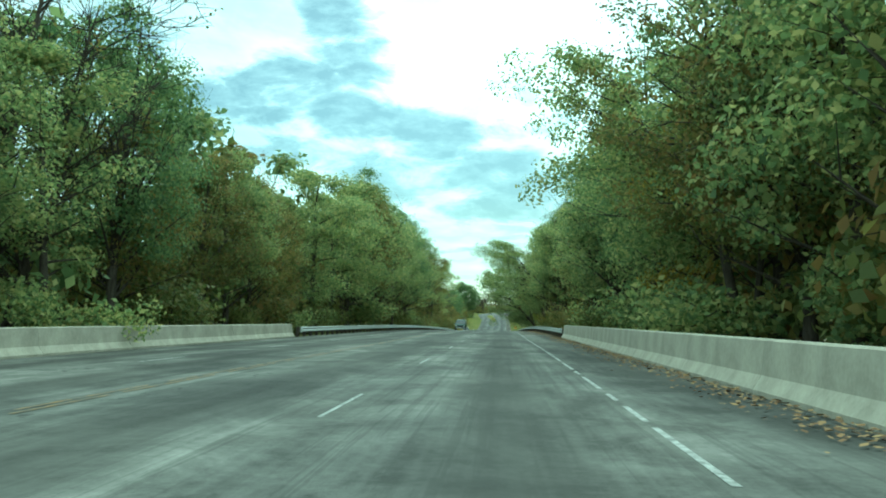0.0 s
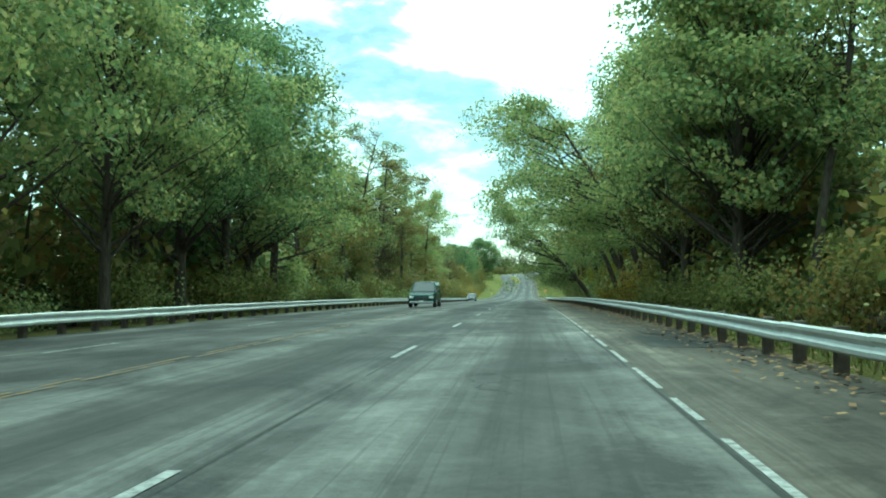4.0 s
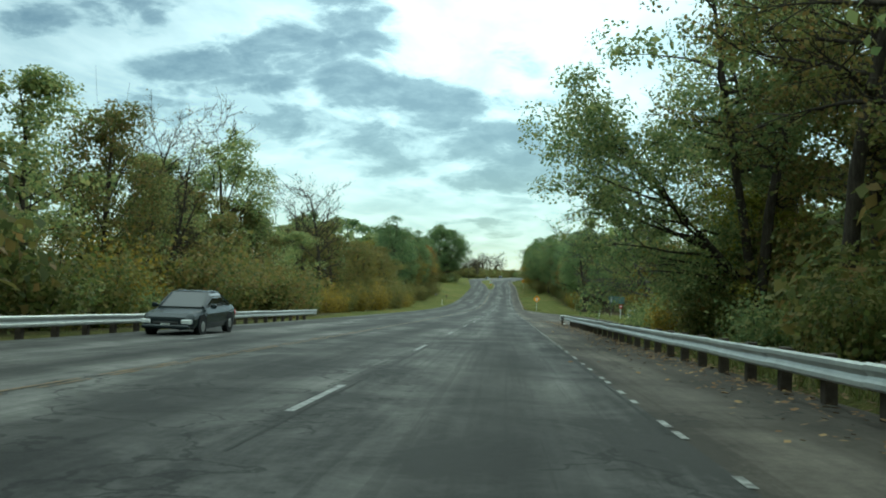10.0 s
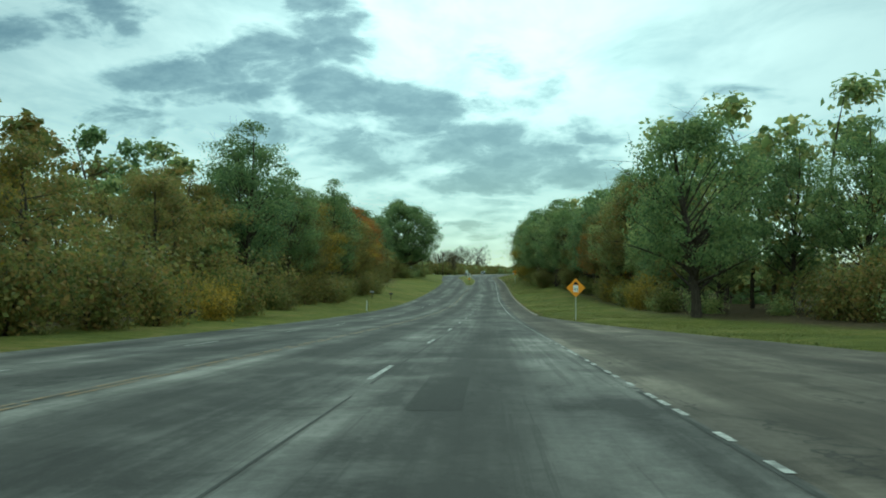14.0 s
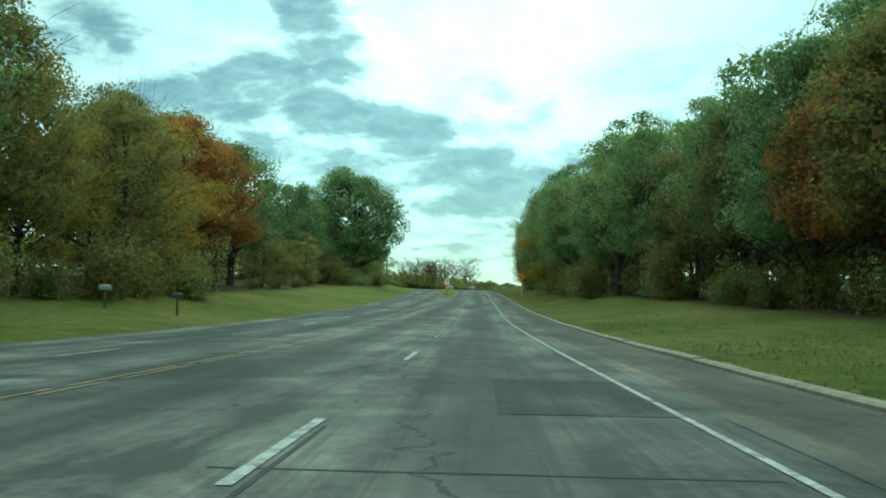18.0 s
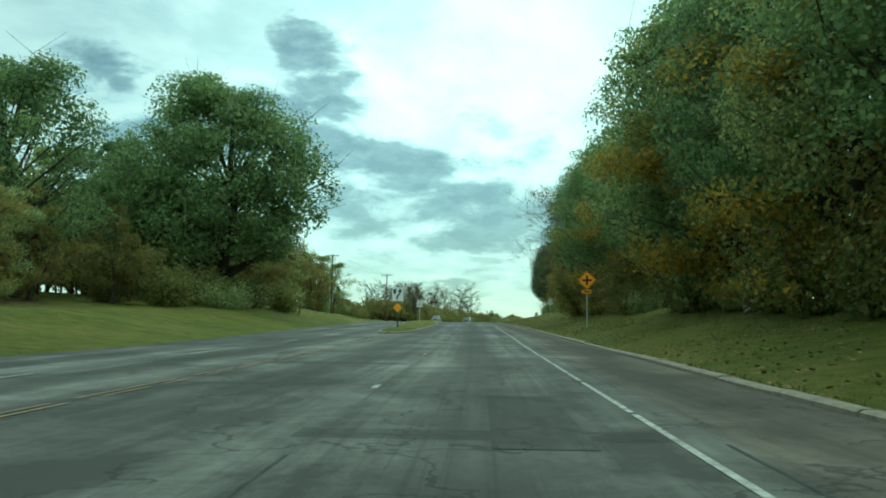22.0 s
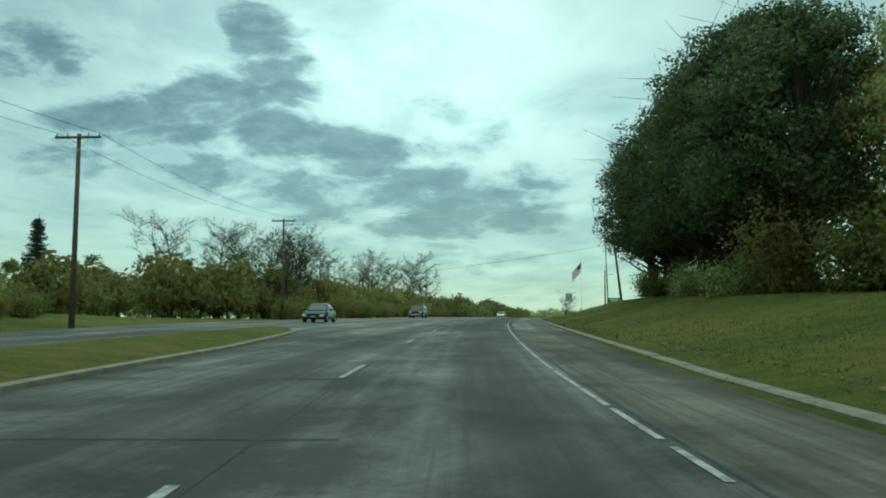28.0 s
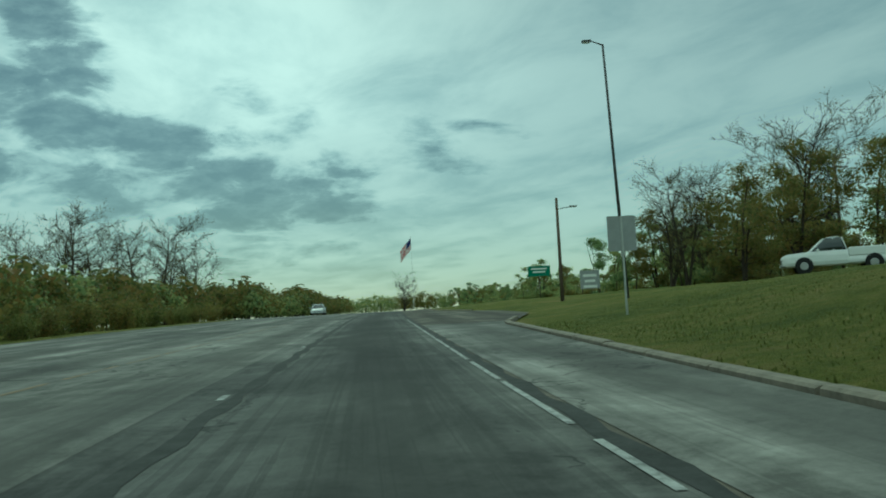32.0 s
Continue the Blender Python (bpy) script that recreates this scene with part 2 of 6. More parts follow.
mid2.color = (0.285, 0.32, 0.33, 1)
wl.new(grey, ramp.inputs[0])
# thin cloud glows where the sun stands behind it
shine = wmath("MULTIPLY", bank_of_cloud(-0.06, 0.34, 0.30, 0.17), front)
gl = wmath("ADD", wmath("MULTIPLY", shine, 0.95), wmath("ADD", wmath("MULTIPLY", wstep(DZ, 0.36, 0.95), 1.35), 0.74))
# extra brightness added to the unseen sky behind, lighting foliage that faces the camera
gl = wmath("ADD", gl, wmath("MULTIPLY", wstep(wmath("MULTIPLY", DY, -1.0), 0.0, 0.6), 0.75))
cl = wn.new("ShaderNodeMixRGB")
cl.blend_type, cl.inputs[0].default_value = "MULTIPLY", 1.0
wl.new(ramp.outputs[0], cl.inputs[1])
comb = wn.new("ShaderNodeCombineXYZ")
for i in range(3):
    wl.new(gl, comb.inputs[i])
wl.new(comb.outputs[0], cl.inputs[2])
bg_sky, bg_cl, add = wn.new("ShaderNodeBackground"), wn.new("ShaderNodeBackground"), wn.new("ShaderNodeAddShader")
wl.new(w_sky.outputs[0], bg_sky.inputs[0]), wl.new(cl.outputs[0], bg_cl.inputs[0])
bg_sky.inputs[1].default_value, bg_cl.inputs[1].default_value = 0.05, 0.95
wl.new(bg_sky.outputs[0], add.inputs[0]), wl.new(bg_cl.outputs[0], add.inputs[1])
w_out = wn.new("ShaderNodeOutputWorld")
wl.new(add.outputs[0], w_out.inputs[0])

sun_data = bpy.data.lights.new("sun", "SUN")
sun_data.energy, sun_data.angle, sun_data.color = 0.9, radians(14), (1.0, 0.95, 0.86)
sun = new("sun", sun_data)
sun.matrix_world = look((0, 0, 60), (-math.sin(SUN_AZ) * 60, -math.cos(SUN_AZ) * 60, 60 - 60 * math.tan(SUN_EL)))


# ---------------------------------------------------------------- materials
class Mat:
    """A small builder of node materials."""

    def __init__(self, name, rough=0.8, metal=0.0, spec=0.3):
        self.m = bpy.data.materials.new(name)
        self.m.use_nodes = True
        self.n, self.l = self.m.node_tree.nodes, self.m.node_tree.links
        self.b = self.n["Principled BSDF"]
        self.b.inputs["Roughness"].default_value, self.b.inputs["Metallic"].default_value = rough, metal
        self.b.inputs["Specular IOR Level"].default_value = spec
        self.tc = self.n.new("ShaderNodeTexCoord")

    def uv(self):
        return self.tc.outputs["UV"]

    def mapped(self, src, scale):
        m = self.n.new("ShaderNodeMapping")
        m.inputs["Scale"].default_value = scale
        self.l.new(src, m.inputs[0])
        return m.outputs[0]

    def noise(self, src, scale, detail=5, rough=0.6, dist=0.0):
        t = self.n.new("ShaderNodeTexNoise")
        t.inputs["Scale"].default_value, t.inputs["Detail"].default_value = scale, detail
        t.inputs["Roughness"].default_value, t.inputs["Distortion"].default_value = rough, dist
        self.l.new(src, t.inputs[0])
        return t.outputs[0]

    def ramp(self, fac, stops):
        r = self.n.new("ShaderNodeValToRGB")
        e = r.color_ramp.elements
        while len(e) < len(stops):
            e.new(0.5)
        for el, (p, c) in zip(e, stops):
            el.position, el.color = p, (*c, 1)
        self.l.new(fac, r.inputs[0])
        return r.outputs[0]

    def mix(self, fac, a, b, mode="MIX"):
        x = self.n.new("ShaderNodeMixRGB")
        x.blend_type = mode
        for i, q in enumerate((fac, a, b)):
            if isinstance(q, (int, float)):
                x.inputs[i].default_value = q
            elif isinstance(q, tuple):
                x.inputs[i].default_value = (*q, 1)
            else:
                self.l.new(q, x.inputs[i])
        return x.outputs[0]

    def math(self, op, a, b=0.0, clamp=False):
        x = self.n.new("ShaderNodeMath")
        x.operation, x.use_clamp = op, clamp
        for i, q in enumerate((a, b)):
            if isinstance(q, (int, float)):
                x.inputs[i].default_value = q
            else:
                self.l.new(q, x.inputs[i])
        return x.outputs[0]

    def base(self, col):
        if isinstance(col, tuple):
            self.b.inputs["Base Color"].default_value = (*col, 1)
        else:
            self.l.new(col, self.b.inputs["Base Color"])
        return self

    def bump(self, h, strength=0.3, dist=0.02):
        k = self.n.new("ShaderNodeBump")
        k.inputs["Strength"].default_value, k.inputs["Distance"].default_value = strength, dist
        self.l.new(h, k.inputs["Height"])
        self.l.new(k.outputs[0], self.b.inputs["Normal"])
        return self

    def random(self):
        return self.n.new("ShaderNodeObjectInfo").outputs["Random"]

    def island(self):
        return self.n.new("ShaderNodeNewGeometry").outputs["Random Per Island"]


def plain(name, col, rough=0.6, metal=0.0, vary=0.25, scale=6.0, spec=0.3):
    k = Mat(name, rough, metal, spec)
    t = k.noise(k.tc.outputs["Object"], scale, 6)
    t2 = k.noise(k.tc.outputs["Object"], scale * 9, 3)
    f = k.math("ADD", k.math("MULTIPLY", t, 0.7), k.math("MULTIPLY", t2, 0.3))
    lo, hi = tuple(c * (1 - vary) for c in col), tuple(min(1, c * (1 + vary)) for c in col)
    k.base(k.ramp(f, ((0.3, lo), (0.7, hi))))
    k.bump(t2, 0.15, 0.01)
    return k.m


def leaf_mat(name, cols, thin=0.56):
    """Foliage: each leaf its own tone between the given ones, lit through from behind."""
    k = Mat(name, 0.55, 0, 0.25)
    isl = k.island()
    stops = [(i / max(1, len(cols) - 1) * 0.9 + 0.05, c) for i, c in enumerate(cols)]
    c = k.ramp(isl, stops)
    big = k.noise(k.tc.outputs["Object"], 0.35, 3)
    v = k.math("ADD", k.math("MULTIPLY", big, 0.9), k.math("MULTIPLY", k.random(), 0.35))
    c = k.mix(1.0, c, k.ramp(v, ((0.25, (0.72, 0.75, 0.7)), (0.95, (1.3, 1.2, 1.05)))), "MULTIPLY")
    k.base(c)
    tr = k.n.new("ShaderNodeBsdfTranslucent")
    k.l.new(c, tr.inputs[0])
    mx = k.n.new("ShaderNodeMixShader")
    mx.inputs[0].default_value = thin
    k.l.new(k.b.outputs[0], mx.inputs[1]), k.l.new(tr.outputs[0], mx.inputs[2])
    k.l.new(mx.outputs[0], k.n["Material Output"].inputs[0])
    return k.m


G1, G2, G3 = (0.144, 0.207, 0.090), (0.236, 0.316, 0.136), (0.351, 0.402, 0.172)
LEAF_GREEN = leaf_mat("green_leaves", (G1, G2, G3, (0.460, 0.443, 0.196)))
LEAF_DARK = leaf_mat("dark_green_leaves", ((0.101, 0.163, 0.078), (0.172, 0.255, 0.113), (0.276, 0.345, 0.152)))
LEAF_OLIVE = leaf_mat("olive_leaves", ((0.103, 0.129, 0.044), (0.172, 0.186, 0.060), (0.236, 0.213, 0.069), (0.270, 0.184, 0.071)))
LEAF_OAK = leaf_mat("deep_green_oak_leaves", ((0.050, 0.080, 0.038), (0.085, 0.120, 0.055), (0.130, 0.155, 0.070)), 0.4)
LEAF_YELLOW = leaf_mat("yellow_leaves", ((0.18, 0.17, 0.04), (0.34, 0.25, 0.045), (0.42, 0.29, 0.05), (0.14, 0.15, 0.04)))
LEAF_ORANGE = leaf_mat("orange_leaves", ((0.200, 0.125, 0.037), (0.338, 0.163, 0.045), (0.425, 0.163, 0.043), (0.138, 0.125, 0.037)))
LEAF_LIME = leaf_mat("yellow_green_leaves", ((0.17, 0.20, 0.04), (0.28, 0.31, 0.06), (0.40, 0.40, 0.09), (0.45, 0.38, 0.08)), 0.6)
LEAF_SPRUCE = leaf_mat("spruce_needles", ((0.016, 0.032, 0.018), (0.03, 0.05, 0.03), (0.045, 0.066, 0.04)), 0.1)
LEAF_SHRUB = leaf_mat("shrub_leaves", ((0.081, 0.110, 0.033), (0.144, 0.175, 0.053), (0.213, 0.225, 0.075), (0.237, 0.206, 0.081)))

_b = Mat("bark", 0.95, 0, 0.1)
_w = _b.mapped(_b.tc.outputs["Object"], (1, 1, 0.22))
_t = _b.noise(_w, 9, 8, 0.7)
_b.base(_b.ramp(_t, ((0.3, (0.022, 0.018, 0.014)), (0.55, (0.07, 0.058, 0.045)), (0.8, (0.13, 0.11, 0.09)))))
_b.bump(_t, 0.8, 0.04)
BARK = _b.m
_b = Mat("grey_bark", 0.95, 0, 0.1)
_t = _b.noise(_b.mapped(_b.tc.outputs["Object"], (1, 1, 0.3)), 7, 8, 0.7)
_b.base(_b.ramp(_t, ((0.3, (0.05, 0.045, 0.04)), (0.75, (0.17, 0.155, 0.135)))))
_b.bump(_t, 0.6, 0.03)
BARK_GREY = _b.m


def pavement(name, dark, light, joint=False):
    """Worn road surface; its coordinates are metres across and along."""
    k = Mat(name, 0.86, 0, 0.09)
    dark, light = tuple(c * 2.0 for c in dark), tuple(c * 2.0 for c in light)
    uv = k.uv()
    streak = k.noise(k.mapped(uv, (0.9, 0.025, 1)), 1.0, 4, 0.6)
    patch = k.noise(k.mapped(uv, (0.16, 0.07, 1)), 1.0, 6, 0.65, 0.4)
    grain = k.noise(uv, 38.0, 4, 0.8)
    speck = k.noise(uv, 7.0, 6, 0.7)
    blot = k.noise(k.mapped(uv, (0.55, 0.38, 1)), 1.0, 7, 0.68, 0.6)
    f = k.math("ADD", k.math("MULTIPLY", streak, 0.30), k.math("MULTIPLY", patch, 0.28))
    f = k.math("ADD", f, k.math("MULTIPLY", blot, 0.38))
    f = k.math("ADD", f, k.math("MULTIPLY", k.noise(k.mapped(uv, (3.2, 0.16, 1)), 1.0, 6, 0.7), 0.14))
    f = k.math("SUBTRACT", f, 0.20)
    f = k.math("ADD", f, k.math("MULTIPLY", speck, 0.12))
    f = k.math("ADD", f, k.math("MULTIPLY", grain, 0.10))
    col = k.ramp(f, ((0.40, tuple(c * 0.62 for c in dark)), (0.50, tuple((a + b) / 2.15 for a, b in zip(dark, light))), (0.60, tuple(c * 1.2 for c in light))))
    # the oil-darkened strip along the middle of a lane and the polished wheel tracks
    sp = k.n.new("ShaderNodeSeparateXYZ")
    k.l.new(uv, sp.inputs[0])
    w = k.math("ADD", sp.outputs[0], k.math("MULTIPLY", k.math("SUBTRACT", k.noise(k.mapped(uv, (0.2, 0.02, 1)), 1, 2), 0.5), 0.5))
    wave = k.math("COSINE", k.math("MULTIPLY", w, 2 * math.pi / LANE))
    oil = k.math("MULTIPLY", k.math("MULTIPLY", k.math("ADD", wave, 0.2), 0.75, True), k.math("MULTIPLY", patch, 1.3), True)
    col = k.mix(oil, col, tuple(c * 0.45 for c in dark))
    drag = k.noise(k.mapped(uv, (5.5, 0.035, 1)), 1.0, 5, 0.7)
    col = k.mix(k.math("MULTIPLY", k.math("GREATER_THAN", k.math("ADD", drag, k.math("MULTIPLY", patch, 0.35)), 0.735), 0.3), col, tuple(c * 0.5 for c in dark))
    slab = k.noise(k.mapped(uv, (0.28, 0.11, 1)), 1.0, 2, 0.5)
    col = k.mix(1.0, col, k.ramp(slab, ((0.38, (0.78, 0.78, 0.79)), (0.62, (1.22, 1.21, 1.19)))), "MULTIPLY")
    # cracks
    vo = k.n.new("ShaderNodeTexVoronoi")
    vo.feature = "DISTANCE_TO_EDGE"
    wv = k.n.new("ShaderNodeMixRGB")
    wv.inputs[0].default_value = 0.35
    nz = k.n.new("ShaderNodeTexNoise")
    nz.inputs["Scale"].default_value = 0.8
    nz.inputs["Detail"].default_value = 6
    k.l.new(uv, nz.inputs[0])
    k.l.new(k.mapped(uv, (0.22, 0.07, 1)), wv.inputs[1]), k.l.new(nz.outputs["Color"], wv.inputs[2])
    k.l.new(wv.outputs[0], vo.inputs["Vector"])
    vo.inputs["Scale"].default_value = 1.6
    crack = k.math("LESS_THAN", vo.outputs["Distance"], 0.006)
    crack = k.math("MULTIPLY", crack, k.math("GREATER_THAN", k.noise(k.mapped(uv, (0.1, 0.03, 1)), 1, 2), 0.5))
    col = k.mix(k.math("MULTIPLY", crack, 0.6), col, (0.02, 0.02, 0.02))
    k.base(col)
    rr = k.n.new("ShaderNodeMapRange")
    k.l.new(f, rr.inputs[0])
    rr.inputs[1].default_value, rr.inputs[2].default_value, rr.inputs[3].default_value, rr.inputs[4].default_value = 0.35, 0.7, 0.74, 0.95
    k.l.new(rr.outputs[0], k.b.inputs["Roughness"])
    k.bump(k.math("ADD", grain, speck), 0.35, 0.012)
    return k.m


ROAD = pavement("worn_pavement", (0.036, 0.0355, 0.034), (0.104, 0.101, 0.095))
SHOULDER = pavement("shoulder_pavement", (0.040, 0.035, 0.029), (0.102, 0.090, 0.076))
PATCH = pavement("asphalt_patch", (0.024, 0.024, 0.023), (0.068, 0.067, 0.063))
PATCH2 = pavement("resurfaced_lane", (0.028, 0.028, 0.027), (0.078, 0.076, 0.072))
DECK = pavement("deck_concrete", (0.042, 0.041, 0.038), (0.112, 0.109, 0.101))
OLD = pavement("old_concrete", (0.066, 0.064, 0.059), (0.150, 0.145, 0.134))
_k = Mat("worn_white_paint", 0.7)
_t = _k.noise(_k.tc.outputs["Object"], 5.0, 8, 0.75)
_k.base(_k.ramp(_t, ((0.40, (0.13, 0.13, 0.125)), (0.56, (0.33, 0.33, 0.315)), (0.84, (0.54, 0.54, 0.52)))))
WHITE_LINE = _k.m
_k = Mat("worn_yellow_paint", 0.7)
_t = _k.noise(_k.tc.outputs["Object"], 3.0, 8, 0.75)
_k.base(_k.ramp(_t, ((0.40, (0.10, 0.09, 0.075)), (0.62, (0.24, 0.145, 0.055)), (0.88, (0.34, 0.19, 0.06)))))
YELLOW_LINE = _k.m
CONCRETE = plain("weathered_concrete", (0.33, 0.30, 0.245), 0.9, 0, 0.3, 1.3)
KERB = plain("kerb_concrete", (0.19, 0.165, 0.13), 0.9, 0, 0.5, 1.6)
STEEL = plain("galvanised_steel", (0.5, 0.51, 0.49), 0.5, 0.5, 0.2, 1.7)
WOOD_POST = plain("weathered_wood", (0.075, 0.06, 0.046), 0.95, 0, 0.45, 5.0)
POLE_WOOD = plain("pole_wood", (0.10, 0.075, 0.055), 0.95, 0, 0.4, 4.0)
DARK_METAL = plain("dark_metal", (0.05, 0.05, 0.05), 0.5, 0.4, 0.3, 4.0)
TAR = plain("tar", (0.052, 0.052, 0.050), 0.8, 0, 0.4, 3.0, spec=0.06)
SIGN_WHITE = plain("sign_white", (0.72, 0.73, 0.70), 0.45, 0, 0.06, 3.0)
SIGN_BLACK = plain("sign_black", (0.012, 0.012, 0.012), 0.5, 0, 0.2, 3.0)
SIGN_ORANGE = plain("sign_amber", (0.78, 0.30, 0.02), 0.45, 0, 0.08, 3.0)
SIGN_GREEN = plain("sign_green", (0.02, 0.17, 0.10), 0.45, 0, 0.1, 3.0)
SIGN_DULL = plain("faded_sign_green", (0.075, 0.125, 0.105), 0.6, 0, 0.15, 3.0)
SIGN_FADED = plain("faded_lettering", (0.13, 0.19, 0.165), 0.6, 0, 0.15, 3.0)
SIGN_RED = plain("sign_red", (0.5, 0.03, 0.03), 0.45, 0, 0.1, 3.0)
SIGN_BACK = plain("sign_back", (0.34, 0.35, 0.35), 0.5, 0.6, 0.12, 3.0)
PAINT_WHITE = plain("white_paint", (0.74, 0.75, 0.74), 0.35, 0, 0.05, 2.0, 0.5)
PAINT_DARK = plain("dark_car_paint", (0.02, 0.028, 0.03), 0.25, 0.2, 0.1, 2.0, 0.5)
PAINT_GREEN = plain("dark_green_car_paint", (0.02, 0.06, 0.055), 0.25, 0.2, 0.1, 2.0, 0.5)
PAINT_SILVER = plain("silver_car_paint", (0.42, 0.44, 0.45), 0.3, 0.5, 0.06, 2.0, 0.5)
TYRE = plain("tyre_rubber", (0.02, 0.02, 0.02), 0.9, 0, 0.2, 6.0)
RIM = plain("wheel_rim", (0.45, 0.45, 0.45), 0.35, 0.8, 0.1, 6.0)
GLASS_DARK = plain("car_glass", (0.015, 0.02, 0.022), 0.08, 0.0, 0.1, 2.0, 0.8)
LAMP_GLASS = plain("lamp_glass", (0.75, 0.76, 0.74), 0.15, 0.0, 0.05, 2.0, 0.8)
ROOF = plain("brown_shingle", (0.10, 0.075, 0.06), 0.95, 0, 0.35, 4.0)
SIDING = plain("tan_siding", (0.36, 0.30, 0.24), 0.9, 0, 0.15, 2.0)
FLAG_RED, FLAG_BLUE = plain("flag_red", (0.42, 0.03, 0.04), 0.9, 0, 0.1), plain("flag_blue", (0.02, 0.03, 0.14), 0.9, 0, 0.1)
DEAD_LEAF = Mat("dead_leaf", 0.9)
DEAD_LEAF.base(DEAD_LEAF.ramp(DEAD_LEAF.island(), ((0.0, (0.09, 0.05, 0.025)), (0.5, (0.19, 0.11, 0.05)), (1.0, (0.30, 0.2, 0.09)))))
DEAD_LEAF = DEAD_LEAF.m
BLADE = Mat("grass_blade", 0.7)
BLADE.base(BLADE.ramp(BLADE.island(), ((0.0, (0.085, 0.105, 0.02)), (0.5, (0.13, 0.145, 0.032)), (1.0, (0.21, 0.185, 0.065)))))
BLADE = BLADE.m

_k = Mat("grass_ground", 0.95, 0, 0.1)
_o = _k.tc.outputs["Object"]
_a, _c = _k.noise(_o, 0.11, 5, 0.6), _k.noise(_o, 1.3, 7, 0.7)
_d = _k.noise(_o, 16.0, 5, 0.75)
_f = _k.math("ADD", _k.math("MULTIPLY", _a, 0.45), _k.math("MULTIPLY", _c, 0.55))
_g = _k.ramp(_f, ((0.40, (0.075, 0.092, 0.018)), (0.5, (0.122, 0.128, 0.027)), (0.57, (0.165, 0.15, 0.042)), (0.64, (0.18, 0.135, 0.058))))
_g = _k.mix(1.0, _g, _k.ramp(_d, ((0.3, (0.62, 0.62, 0.6)), (0.7, (1.28, 1.28, 1.25)))), "MULTIPLY")
# the floor of the woods is leaf litter; the vertex layer says where
_at = _k.n.new("ShaderNodeAttribute")
_at.attribute_name = "litter"
_lit = _k.ramp(_k.noise(_o, 2.6, 8, 0.75), ((0.35, (0.03, 0.026, 0.014)), (0.55, (0.075, 0.055, 0.028)), (0.75, (0.13, 0.085, 0.04))))
_k.base(_k.mix(_at.outputs["Fac"], _g, _lit))
_k.bump(_k.math("ADD", _c, _d), 0.9, 0.12)
GROUND = _k.m


# ---------------------------------------------------------------- mesh helpers
def mesh_of(name, verts, faces, mat, smooth=False):
    me = bpy.data.meshes.new(name)
    me.from_pydata([tuple(map(float, v)) for v in verts], [], faces)
    for m in (mat if isinstance(mat, (list, tuple)) else (mat,)):
        me.materials.append(m)
    if smooth:
        me.polygons.foreach_set("use_smooth", [True] * len(me.polygons))
    me.update()
    return me


def put(name, me, parent=None, label="", at=None):
    ob = new(name, me)
    if at is not None:
        ob.matrix_basis = at
    if parent is not None:
        ob.parent = parent
    if label:
        ob["label"] = label
    return ob


def part(name, bm, material, parent, label="", at=None, smooth=False):
    me = bpy.data.meshes.new(name)
    bm.to_mesh(me)
    bm.free()
    me.materials.append(material)
    if smooth:
        me.polygons.foreach_set("use_smooth", [True] * len(me.polygons))
    return put(name, me, parent, label, at)


def thing(name, m, label, category, group="", kind=""):
    ob = new(name)
    ob.matrix_basis = m
    ob.empty_display_size = 0.2
    return tagged(ob, label, category, group, kind)


def box(x0, x1, y0, y1, z0, z1, bevel=0.0, bm=None):
    bm = bm or bmesh.new()
    got = bmesh.ops.create_cube(bm, size=1.0)["verts"]
    bmesh.ops.scale(bm, vec=(x1 - x0, y1 - y0, z1 - z0), verts=got)
    bmesh.ops.translate(bm, vec=((x0 + x1) / 2, (y0 + y1) / 2, (z0 + z1) / 2), verts=got)
    if bevel:
        es = list({e for v in got for e in v.link_edges})
        bmesh.ops.bevel(bm, geom=es, offset=bevel, segments=1, affect="EDGES")
    return bm


def rod(p, q, r0, r1=None, sides=8, bm=None, cap=True):
    bm = bm or bmesh.new()
    p, q = Vector(p), Vector(q)
    d = q - p
    m = Matrix.Translation((p + q) / 2) @ d.to_track_quat("Z", "Y").to_matrix().to_4x4()
    bmesh.ops.create_cone(bm, cap_ends=cap, segments=sides, radius1=r0, radius2=r0 if r1 is None else r1, depth=d.length, matrix=m)
    return bm


def profile(name, pts, length, mat, closed=True):
    """A bar of the given section (x, z), laid along y from 0 to length."""
    n = len(pts)
    v = [(x, 0, z) for x, z in pts] + [(x, length, z) for x, z in pts]
    f = [(i, (i + 1) % n, (i + 1) % n + n, i + n) for i in range(n if closed else n - 1)]
    if closed:
        f += [tuple(range(n))[::-1], tuple(range(n, 2 * n))]
    return mesh_of(name, v, f, mat)


def plate(pts, y0, y1):
    """A flat sheet with the outline pts (x, z), thick from y0 to y1."""
    bm = bmesh.new()
    a = [bm.verts.new((x, y0, z)) for x, z in pts]
    b = [bm.verts.new((x, y1, z)) for x, z in pts]
    n = len(pts)
    bm.faces.new(a), bm.faces.new(b[::-1])
    for i in range(n):
        bm.faces.new((a[(i + 1) % n], a[i], b[i], b[(i + 1) % n]))
    bmesh.ops.recalc_face_normals(bm, faces=bm.faces)
    return bm


